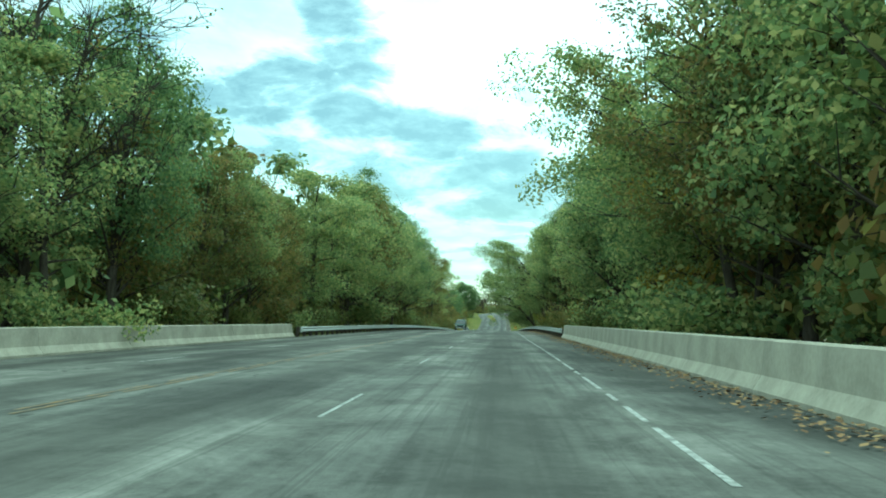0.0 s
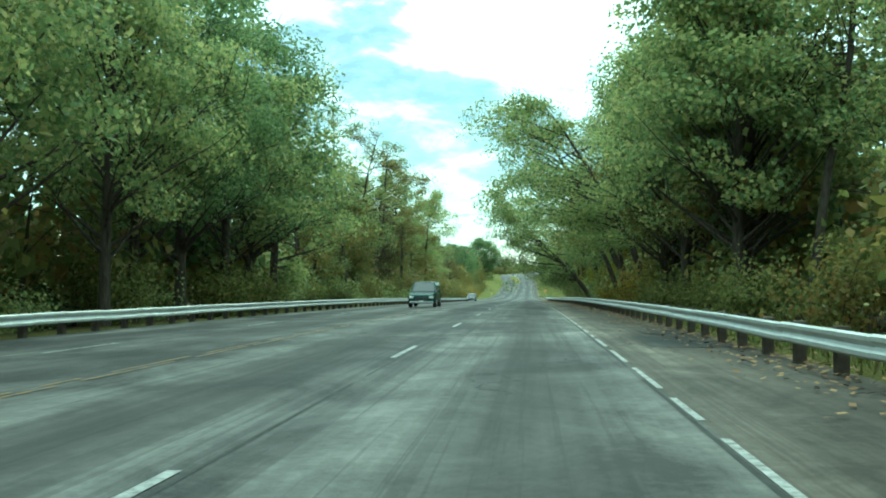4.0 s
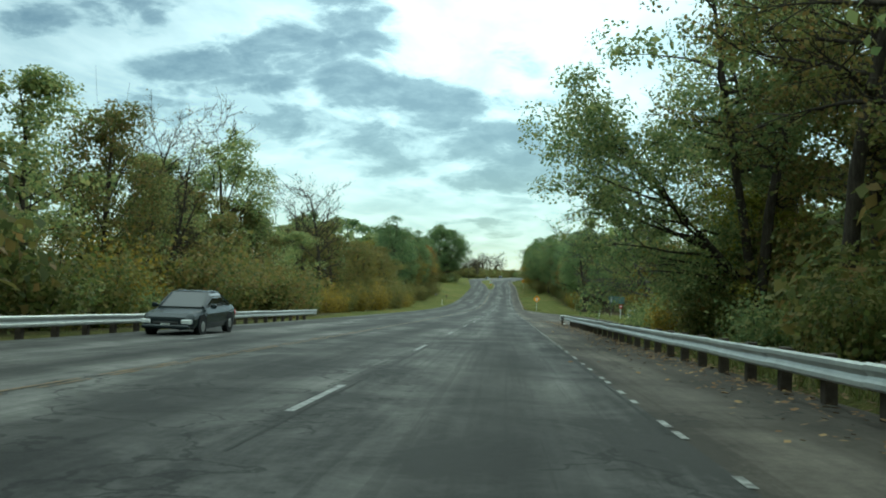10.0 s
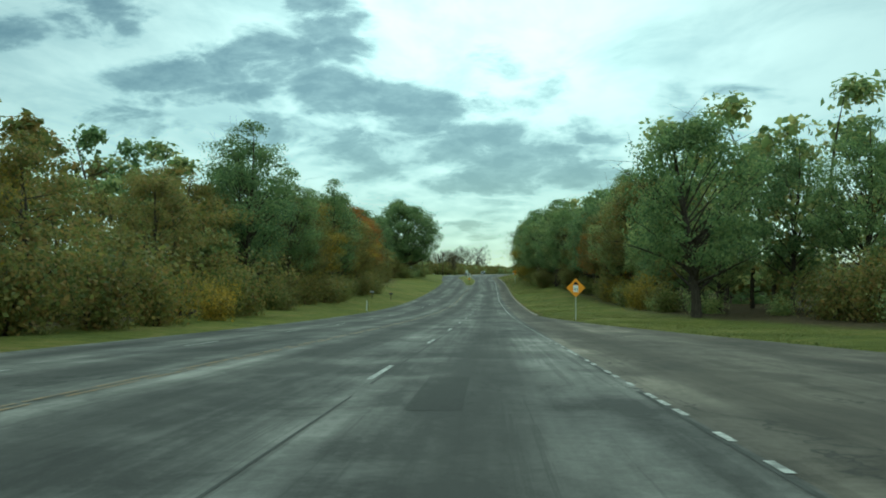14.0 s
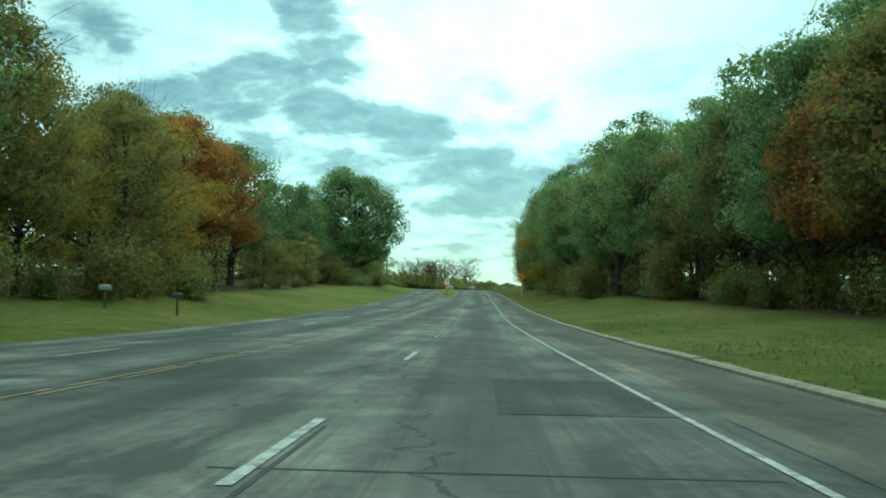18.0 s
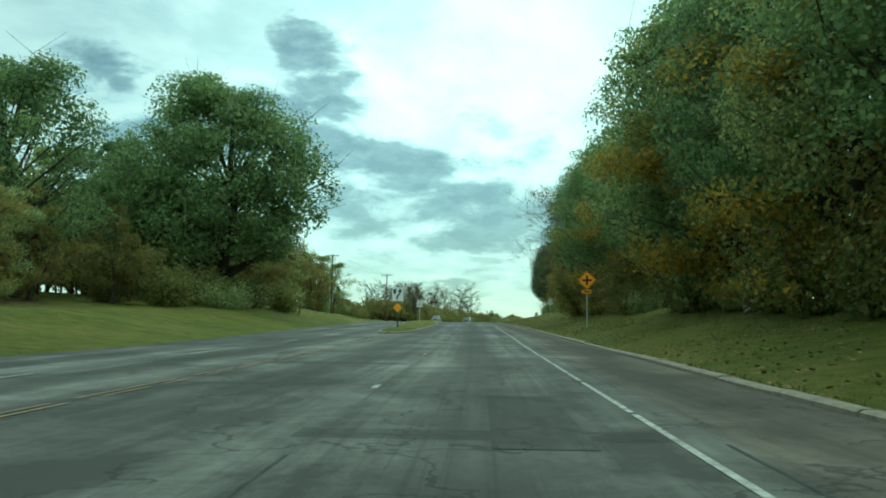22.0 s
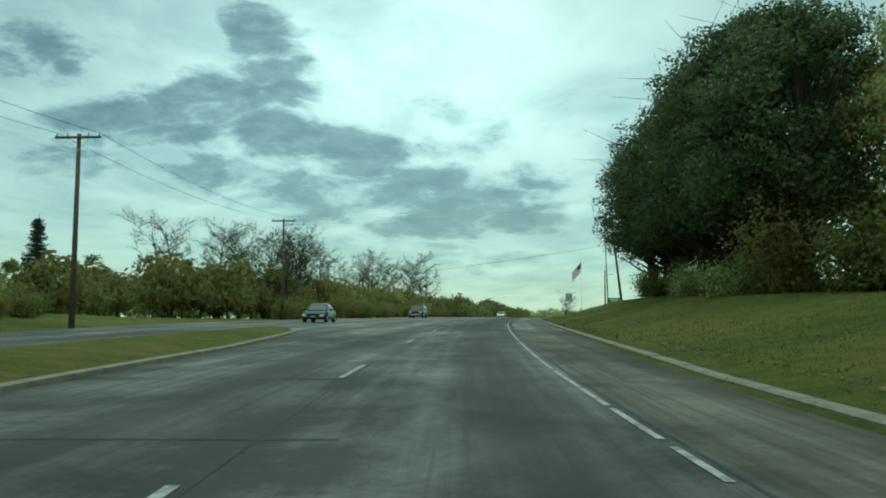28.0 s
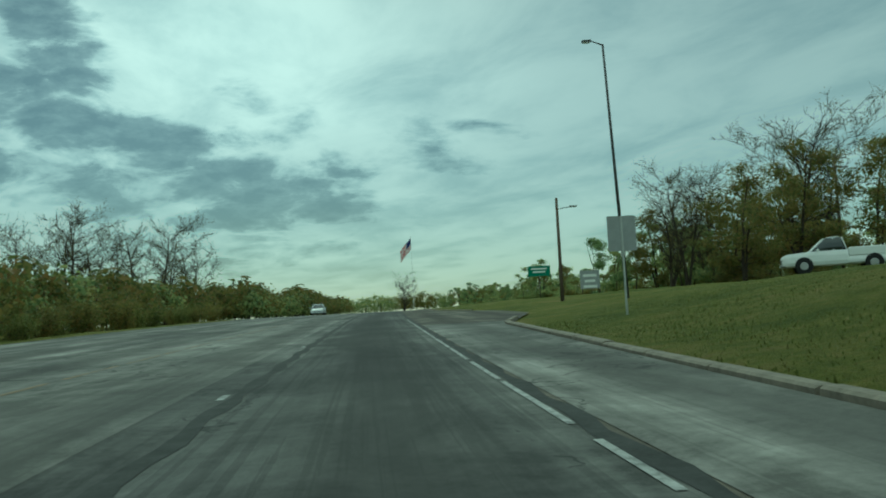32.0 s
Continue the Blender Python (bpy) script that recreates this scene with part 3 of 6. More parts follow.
def ribbon(name, s0, s1, ua, ub, up, mat, step=4.0, thick=0.0):
    """A strip that follows the road from s0 to s1 between ua(s) and ub(s), with uv in metres."""
    ss = np.linspace(s0, s1, max(2, int((s1 - s0) / step + 0.5) + 1))
    fa = ua if callable(ua) else (lambda s: ua)
    fb = ub if callable(ub) else (lambda s: ub)
    v, uv, f = [], [], []
    cols = 13 if abs(float(fb(ss[0])) - float(fa(ss[0]))) > 4 else 2
    for s in ss:
        for j in range(cols):
            u = float(fa(s)) + (float(fb(s)) - float(fa(s))) * j / (cols - 1)
            v.append((float(road_x(s)) + u, s, float(road_z(s) + camber(s, u)) + up))
            uv.append((u, s))
    for i in range(len(ss) - 1):
        for j in range(cols - 1):
            a = i * cols + j
            f.append((a, a + 1, a + cols + 1, a + cols))
    me = mesh_of(name, v, f, mat)
    lay = me.uv_layers.new(name="UVMap")
    for lp in me.loops:
        lay.data[lp.index].uv = uv[lp.vertex_index]
    return me

# ---------------------------------------------------------------- ground and road
def build_ground():
    ss = np.concatenate([np.arange(-400, -60, 20), np.arange(-60, 900, 4), np.arange(900, 2601, 25)]).astype(float)
    uu = np.concatenate([[-1500, -800, -400, -220, -140, -100], np.arange(-80, -24, 4), np.arange(-24, -14, 1), np.arange(-14, 5, 3),
                         np.arange(5, 26, 1), np.arange(26, 82, 4), [100, 140, 220, 400, 800, 1500]]).astype(float)
    S, U = np.meshgrid(ss, uu, indexing="ij")
    Z = road_z(S) + bank(S, U)
    out = np.maximum(np.maximum(U - edge_r(S), edge_l(S) - U), 0)
    rough = np.array([[noise.noise((float(u) * 0.22, float(s) * 0.22, 0.0)) for u in uu] for s in ss])
    Z += np.where(out > 0.8, rough * np.minimum(out * 0.05, 0.22), 0.0)
    Z -= np.where(out <= 0.3, 0.22, np.where(out < 0.9, -0.02, 0.0))
    X = road_x(S) + U
    n, m = S.shape
    v = np.stack([X, S, Z], -1).reshape(-1, 3)
    f = [(i * m + j, i * m + j + 1, (i + 1) * m + j + 1, (i + 1) * m + j) for i in range(n - 1) for j in range(m - 1)]
    me = mesh_of("ground", v, f, GROUND, True)
    wood_r = np.interp(S, (-400, 280, 300, 380, 560, 680, 730, 740, 2600), (1.5, 1.5, 12, 10, 10.5, 12, 14, 60, 60))
    wood_l = np.interp(S, (-400, 265, 300, 390, 560, 590, 2600), (1.5, 2.0, 3.0, 9, 11, 60, 60))
    lit = np.where(U > 0, (U - edge_r(S)) - wood_r, (edge_l(S) - U) - wood_l)
    lit = np.clip(lit / 3 + 0.5, 0, 1).reshape(-1)
    at = me.attributes.new("litter", "FLOAT", "POINT")
    at.data.foreach_set("value", lit.astype(np.float32))
    tagged(new("ground", me), "grass verges running into leaf-littered woodland floor", "ground", kind="structure")


build_ground()
ROAD_R = 0.5 * LANE
road = tagged(new("road", ribbon("road", -400, 2300, lambda s: edge_l(s) - 0.35, lambda s: lane(s) + 0.5 * LANE + 0.25, 0.0, ROAD)),
              "worn grey concrete and asphalt carriageway with patched joints", "road", kind="structure")
tagged(new("shoulder", ribbon("shoulder", -400, 2300, lambda s: lane(s) + 0.5 * LANE + 0.25, lambda s: edge_r(s) + 0.35, -0.004, SHOULDER)),
       "weathered paved shoulder beside the road", "shoulder", kind="structure")

# lane dashes, three metres long and forty feet apart
PITCH = 12.19
DASH_AT = ((-40, -4, -2, 0, 4, 9, 11, 13, 15, 21, 28, 29, 30, 43, 50, 53, 54, 130), (-429.0, 10.0, 34.4, 56.6, 105.5, 165.1, 188.9, 212.9, 237.4, 314.4, 400.6, 411.8, 423.6, 582.0, 662.7, 703.2, 716.0, 1643.0))
for i in range(-8, 72):
    s = float(np.interp(i, *DASH_AT))
    wd = 0.028 if s < 90 else 0.05
    ln = 0.6 if 444 < s < 575 or s > 722 else (1.2 if 585 < s < 600 else 3.05)
    put("lane_dash", ribbon("lane_dash", s, s + ln, lambda q, w=wd: lane(q) - 0.5 * LANE - w, lambda q, w=wd: lane(q) - 0.5 * LANE + w, 0.008, WHITE_LINE, 1.5), road)
for i in range(-2, 46):
    s = 9.0 + i * PITCH
    put("lane_dash", ribbon("lane_dash", s, s + 3.05, lambda q: lane(q) - 8.6 - 0.05, lambda q: lane(q) - 8.6 + 0.05, 0.008, WHITE_LINE, 1.5), road)
rng = random.Random(5)


def broken_line(name, s0, s1, u, width, mat, wear, parent):
    """A worn painted line: lengths of paint with gaps where traffic has taken it off."""
    s = s0
    while s < s1:
        ln = rng.uniform(1.2, 9.0) * (1 - wear(s)) ** 1.5 + 0.4
        e = min(s + ln, s1)
        uf = u if callable(u) else (lambda q: lane(q) + u)
        put(name, ribbon(name, s, e, lambda q: uf(q) - width / 2, lambda q: uf(q) + width / 2, 0.008, mat, 3.0), parent)
        s = e + rng.uniform(0.05, 0.25) + 1.9 * wear(s) * rng.random()


def wear_r(s):
    return float(np.interp(s, (-60, 60, 90, 130, 200, 390, 400, 560, 600, 660, 680, 716, 722, 742, 750, 900), (0.5, 0.5, 0.5, 0.7, 0.94, 0.92, 0.05, 0.1, 0.6, 0.5, 0.2, 0.3, 0.97, 0.95, 0.3, 0.5)))


EDGE_LINE = ((-60, 30, 55, 80, 170, 240, 288, 338, 400, 430, 450, 468, 480, 497, 542, 585, 597, 612, 658, 666, 703, 748, 800), (1.72, 1.68, 1.55, 1.56, 1.58, 1.72, 1.95, 2.05, 1.95, 1.93, 1.82, 1.68, 1.72, 1.74, 1.78, 2.16, 2.4, 2.1, 1.18, 1.08, 1.24, 1.58, 1.8))
broken_line("edge_line", -60, 790, lambda q: float(np.interp(q, *EDGE_LINE)), 0.08, WHITE_LINE, wear_r, road)
for off in (-0.09, 0.09):
    broken_line("centre_line", -60, 561, -5.22 + off, 0.07, YELLOW_LINE, lambda s: 0.45, road)
broken_line("centre_line", 690, 800, -1.5 * LANE - 0.1, 0.1, YELLOW_LINE, lambda s: 0.35, road)

# joints: tarred across the slabs, a tarred seam along the dashes, dark patches
for i in range(44):
    s = 400 + i * 6.1 + rng.uniform(-0.4, 0.4)
    a = rng.choice((-9.0, -5.1, -1.7))
    if i % 2:
        put("worn_joint", ribbon("worn_joint", s - 0.25, s + rng.uniform(0.3, 0.8), a, min(1.7, a + 3.4), 0.002, PATCH, 0.5), road)
    put("slab_joint", ribbon("slab_joint", s, s + rng.uniform(0.03, 0.09), a, min(1.8, a + rng.choice((3.5, 7.0))), 0.004, TAR, 0.5), road)
put("bridge_deck", ribbon("bridge_deck", -60, 77.2, lambda s: edge_l(s) + 0.1, lambda s: edge_r(s) - 0.1, 0.003, DECK), road, "pale concrete bridge deck")
put("lane_overlay", ribbon("lane_overlay", 690, 860, lambda s: lane(s) - 1.45, lambda s: float(np.interp(s, *EDGE_LINE)) - 0.28, 0.003, PATCH2), road, "darker resurfaced lane")
put("pale_lanes", ribbon("pale_lanes", 690, 860, lambda s: edge_l(s) + 0.2, lambda s: lane(s) - 2.35, 0.003, OLD), road, "pale old concrete lanes")
put("pale_shoulder", ribbon("pale_shoulder", 690, 778, lambda s: float(np.interp(s, *EDGE_LINE)) + 0.3, lambda s: edge_r(s) - 0.03, 0.003, OLD), road, "pale old concrete shoulder")
for s0, s1, uf in ((690, 860, lambda q: lane(q) - 1.62), (704, 860, lambda q: float(np.interp(q, *EDGE_LINE)) + 0.16)):
    put("tar_band", ribbon("tar_band", s0, s1, lambda q, f=uf: f(q) - 0.11 - 0.05 * math.sin(q * 1.7), lambda q, f=uf: f(q) + 0.1 + 0.06 * math.sin(q * 2.3), 0.005, TAR, 0.8), road)
for s in (62.6, 77.2, -30.0):
    put("bridge_joint", ribbon("bridge_joint", s, s + 0.16, -12.2, 4.1, 0.006, TAR, 0.5), road)
s = 66.0
while s < 770:
    e = s + rng.uniform(5, 22)
    put("tar_seam", ribbon("tar_seam", s, e, lambda q: lane(q) - 0.5 * LANE + 0.10, lambda q, k=rng.uniform(0.115, 0.145): lane(q) - 0.5 * LANE + k, 0.004, TAR, 2.0), road)
    if s > 90:
        w = rng.uniform(0.02, 0.06)
        put("tar_seam", ribbon("tar_seam", s + 2, e + 1, lambda q: lane(q) + 0.5 * LANE + 0.14, lambda q, k=w: lane(q) + 0.5 * LANE + 0.14 + k, 0.004, TAR, 2.0), road)
    s = e + rng.uniform(0.5, 7)
for k in range(6):
    s = rng.uniform(66, 500)
    u = rng.choice((-1.2, -0.9, 0.1, -4.6, -4.2, 0.4))
    put("road_patch", ribbon("road_patch", s, s + rng.uniform(0.6, 4.5), u, u + rng.uniform(0.4, 0.9), 0.003, PATCH, 1.0), road)
for s, ln, u, w in ((36.0, 1.2, -0.3, 1.2), (54.0, 0.5, 0.6, 1.5), (109, 4.0, 2.5, 1.6), (114, 2.0, 3.0, 1.2), (427.3, 4.3, 0.16, 1.85), (284.3, 5.6, 0.05, 1.85), (420.5, 1.4, -5.0, 3.2), (467, 1.0, -1.2, 2.6), (478, 0.8, -4.8, 3.0), (515, 5.0, 0.1, 0.9)):
    put("road_patch", ribbon("road_patch", s, s + ln, u, u + w, 0.006, PATCH, 1.0), road)


# ---------------------------------------------------------------- kerbs, bridge parapets, guard rails
def kerb_line(name, s0, s1, uf, side, label):
    line = tagged(new(name), label, "kerb", kind="structure")
    h, w = 0.09, 0.24
    sec = [(0, -0.12), (0, h - 0.03), (0.05 * side, h), (w * side, h), (w * side, -0.12)]
    me = profile("kerb_stone", sec if side > 0 else sec[::-1], 2.96, KERB)
    s = s0
    while s < s1:
        u = float(uf(s))
        u2 = float(uf(s + 3.0))
        a = Vector((float(road_x(s)) + u, s, float(road_z(s))))
        b = Vector((float(road_x(s + 3)) + u2, s + 3, float(road_z(s + 3))))
        d = b - a
        m = Matrix.Translation(a + Vector((rng.uniform(-0.015, 0.015), 0, rng.uniform(-0.02, 0.012)))) @ d.to_track_quat("Y", "Z").to_matrix().to_4x4()
        put("kerb_stone", me, line, at=m)
        s += 3.0
    return line


kerb_line("kerb_right", 398, 782, lambda s: edge_r(s), 1, "weathered concrete kerb stones along the grass verge")
kerb_line("kerb_right_far", 812, 900, lambda s: edge_r(s), 1, "concrete kerb stones past the side road")


def parapet(name, s0, s1, u, side, label, tall=1.0):
    base = tagged(new(name), label, "parapet", kind="structure")
    sec = [(0, -0.3), (0, 0.08), (0.14 * side, 0.30), (0.20 * side, 0.83), (0.24 * side, 0.86), (0.40 * side, 0.86), (0.42 * side, -0.3)]
    sec = [(x, z * tall) for x, z in sec]
    s = s1 - 6.0
    while s > s0:
        me = profile("wall_panel", sec if side > 0 else sec[::-1], 5.985, CONCRETE)
        a = Vector((float(road_x(s)) + u, s, float(road_z(s) + camber(s, u))))
        b = Vector((float(road_x(s + 6)) + u, s + 6, float(road_z(s + 6) + camber(s + 6, u))))
        put("wall_panel", me, base, at=Matrix.Translation(a) @ (b - a).to_track_quat("Y", "Z").to_matrix().to_4x4())
        s -= 6.0
    return base


PAR_R, PAR_L = (63.0, 4.15), (54.0, -12.8)
parapet("parapet_right", -60, PAR_R[0], PAR_R[1], 1, "pale weathered concrete bridge parapet", 1.07)
parapet("parapet_left", -60, PAR_L[0], PAR_L[1], -1, "pale weathered concrete bridge parapet", 0.95)
W_SEC = [(0.0, 0.0), (0.035, 0.03), (0.035, 0.085), (0.0, 0.115), (-0.02, 0.155), (0.0, 0.195), (0.035, 0.225), (0.035, 0.28), (0.0, 0.31),
         (-0.006, 0.306), (0.026, 0.277), (0.026, 0.228), (-0.008, 0.198), (-0.028, 0.155), (-0.008, 0.112), (0.026, 0.082), (0.026, 0.033), (-0.006, 0.004)]


def guard_rail(name, s0, s1, uf, side, label, up=0.42):
    """W-beam rail on timber posts with blocks; side +1 stands right of the road."""
    rail = thing(name, pose(0, 0, 0), label, "guard rail")
    sec = [(-x * side, z) for x, z in W_SEC]
    beam = profile("rail_beam", sec if side < 0 else sec[::-1], 3.82, STEEL)
    post_me, block_me = bpy.data.meshes.new("post"), bpy.data.meshes.new("block")
    bm = box(-0.085, 0.085, -0.1, 0.1, -0.6, 0.74, 0.012)
    bm.to_mesh(post_me), bm.free(), post_me.materials.append(WOOD_POST)
    bm = box(-0.075, 0.075, -0.08, 0.08, 0.40, 0.72, 0.01)
    bm.to_mesh(block_me), bm.free(), block_me.materials.append(WOOD_POST)
    s = s0
    while s < s1:
        u, u2 = float(uf(s)), float(uf(s + 3.81))
        a = Vector((float(road_x(s)) + u, s, float(road_z(s) + camber(s, u)) + up + rng.uniform(-0.015, 0.015)))
        b = Vector((float(road_x(s + 3.81)) + u2, s + 3.81, float(road_z(s + 3.81) + camber(s, u)) + up))
        put("rail_beam", beam, rail, at=Matrix.Translation(a) @ (b - a).to_track_quat("Y", "Z").to_matrix().to_4x4())
        for q in (0.02, 1.92):
            z0 = float(road_z(s + q) + camber(s, u)) + up - 0.42
            x0 = float(road_x(s + q)) + float(uf(s + q))
            lean = rng.uniform(-2.5, 2.5)
            put("post", post_me, rail, at=pose(x0 + side * 0.28, s + q, z0, lean, rng.uniform(-2, 2), 0))
            put("block", block_me, rail, at=pose(x0 + side * 0.115, s + q, z0, 0, 0, 0))
        s += 3.81
    for q in (s0, s):
        x0 = float(road_x(q)) + float(uf(q))
        e = part("end_shoe", box(-0.05, 0.05, -0.35, 0.02, -0.02, 0.33, 0.02), STEEL, rail, "bent steel end piece",
                 pose(x0, q + (0.33 if q > s0 else 0), float(road_z(q) + camber(q, uf(q))) + up))
    return rail


RAIL_R, RAIL_L = (63.5, 287.6, ((60, 66, 200, 295), (4.3, 4.05, 4.05, 4.3))), (55.0, 284.0, ((40, 300), (-12.6, -12.6)))
guard_rail("guard_rail", RAIL_R[0], RAIL_R[1], lambda s: float(np.interp(s, *RAIL_R[2])), 1, "galvanised steel guard rail on weathered timber posts along the woods", 0.36)
guard_rail("guard_rail", RAIL_L[0], RAIL_L[1], lambda s: float(np.interp(s, *RAIL_L[2])), -1, "galvanised steel guard rail on timber posts beyond the oncoming lanes", 0.32)

def rail_terminal(s, u, up):
    ob = thing("rail_terminal", pose(float(road_x(s)) + u, s, float(road_z(s))), "galvanised steel guard rail terminal box with a dark striped face", "guard rail end")
    part("box", box(-0.13, 0.13, -0.3, 0.45, up - 0.03, up + 0.30, 0.03), STEEL, ob)
    part("face", box(-0.11, 0.11, -0.32, -0.303, up - 0.01, up + 0.28, 0.004), SIGN_BLACK, ob, "dark face plate")
    for k in range(2):
        part("stripe", box(-0.10, 0.10, -0.328, -0.322, up + 0.06 + 0.11 * k, up + 0.085 + 0.11 * k), SIGN_WHITE, ob)
    part("post", box(-0.07, 0.07, -0.05, 0.1, -0.5, up - 0.04, 0.01), WOOD_POST, ob)
    part("strut", rod((0.05, -0.2, 0.10), (0.05, -1.9, 0.14), 0.04, None, 6), STEEL, ob)
    return ob


rail_terminal(289.2, 4.18, 0.36)

# ---------------------------------------------------------------- grass median with its kerb
MED0, MED1 = (560.5, 690.0)


def med_side(s, side):
    """Edge of the median, across from the lane's middle: side +1 is the near one."""
    q = (s - MED0) / (MED1 - MED0)
    k = math.sqrt(max(0.0, min(1, q * 14, (1 - q) * 7)))
    near = float(np.interp(s, (562, 575, 592, 605, 625, 660, 690), (-4.4, -4.6, -4.4, -4.2, -4.7, -6.1, -6.35)))
    far = float(np.interp(s, (562, 578, 595, 610, 640, 670, 690), (-6.8, -6.9, -7.9, -8.1, -9.75, -11.0, -11.0)))
    mid = (near + far) / 2
    return mid + k * ((near if side > 0 else far) - mid)


def build_median():
    ss = np.linspace(MED0, MED1, 50)
    v, f = [], []
    for s in ss:
        lo, hi = med_side(s, -1) - 0.05, med_side(s, 1) + 0.05
        h, c = (hi - lo) / 2, (hi + lo) / 2 + float(lane(s))
        for j in range(7):
            q = -1 + j / 3
            v.append((float(road_x(s)) + c + q * h, s, float(road_z(s)) + 0.085 + 0.20 * (1 - q * q) * min(1, h)))
    for i in range(len(ss) - 1):
        for j in range(6):
            a = i * 7 + j
            f.append((a, a + 1, a + 8, a + 7))
    me = mesh_of("median", v, f, GROUND, True)
    tagged(new("median", me), "raised grass median strip with a low concrete kerb", "median", kind="structure")
    line = tagged(new("kerb_median"), "low concrete kerb round the grass median", "kerb", kind="structure")
    for side in (-1, 1):
        for i in range(len(ss) - 1):
            p = [Vector((float(road_x(s)) + float(lane(s)) + med_side(s, side), s, float(road_z(s)))) for s in (ss[i], ss[i + 1])]
            if (p[1] - p[0]).length < 0.1:
                continue
            sec = [(0, -0.1), (0, 0.10), (0.17 * side, 0.08), (0.19 * side, -0.1)]
            me = profile("kerb_stone", sec if side > 0 else sec[::-1], (p[1] - p[0]).length - 0.02, KERB)
            put("kerb_stone", me, line, at=Matrix.Translation(p[0]) @ (p[1] - p[0]).to_track_quat("Y", "Z").to_matrix().to_4x4())


build_median()


# ---------------------------------------------------------------- trees
class Wood:
    def __init__(self):
        self.v, self.f = [], []

    def tube(self, pts, rad, sides):
        base = len(self.v)
        for i, (p, r) in enumerate(zip(pts, rad)):
            d = (pts[min(i + 1, len(pts) - 1)] - pts[max(i - 1, 0)]).normalized()
            a = d.orthogonal().normalized()
            b = d.cross(a)
            for k in range(sides):
                w = 2 * math.pi * k / sides
                self.v.append(p + (a * math.cos(w) + b * math.sin(w)) * r)
        for i in range(len(pts) - 1):
            for k in range(sides):
                q = base + i * sides
                self.f.append((q + k, q + (k + 1) % sides, q + sides + (k + 1) % sides, q + sides + k))


def limb(rg, start, way, length, n, bend, droop=0.0):
    pts, p, d = [start.copy()], start.copy(), way.normalized()
    for i in range(n):
        d = (d + Vector((rg.uniform(-bend, bend), rg.uniform(-bend, bend), rg.uniform(-bend, bend) - droop))).normalized()
        p = p + d * (length / n)
        pts.append(p.copy())
    return pts


def leaf_mesh(name, centres, size, mat, seed, outward=None, squash=0.66):
    """Many small leaves, each a folded blade of its own, turned more or less to the light side of its spray."""
    rs = np.random.RandomState(seed)
    n = len(centres)
    c = np.asarray(centres, float)
    k = rs.normal(size=(n, 3)) * 0.55
    if outward is not None:
        k += outward * 0.75
        k[:, 2] += 0.3
    k /= np.linalg.norm(k, axis=1)[:, None] + 1e-9
    a = np.cross(k, rs.normal(size=(n, 3)))
    a /= np.linalg.norm(a, axis=1)[:, None] + 1e-9
    b = np.cross(k, a)
    s = np.broadcast_to(size, (n,))[:, None] * rs.uniform(0.6, 1.35, (n, 1))
    v = np.empty((n, 4, 3))
    v[:, 0] = c - a * s * 0.5
    v[:, 1] = c + b * s * squash * 0.5 + k * s * 0.12
    v[:, 2] = c + a * s * 0.5
    v[:, 3] = c - b * s * squash * 0.5 + k * s * 0.12
    me = bpy.data.meshes.new(name)
    me.vertices.add(n * 4), me.loops.add(n * 4), me.polygons.add(n)
    me.vertices.foreach_set("co", v.ravel().astype(np.float32))
    me.loops.foreach_set("vertex_index", np.arange(n * 4, dtype=np.int32))
    me.polygons.foreach_set("loop_start", np.arange(0, n * 4, 4, dtype=np.int32))
    me.materials.append(mat)
    me.update(calc_edges=True)
    me.validate()
    return me


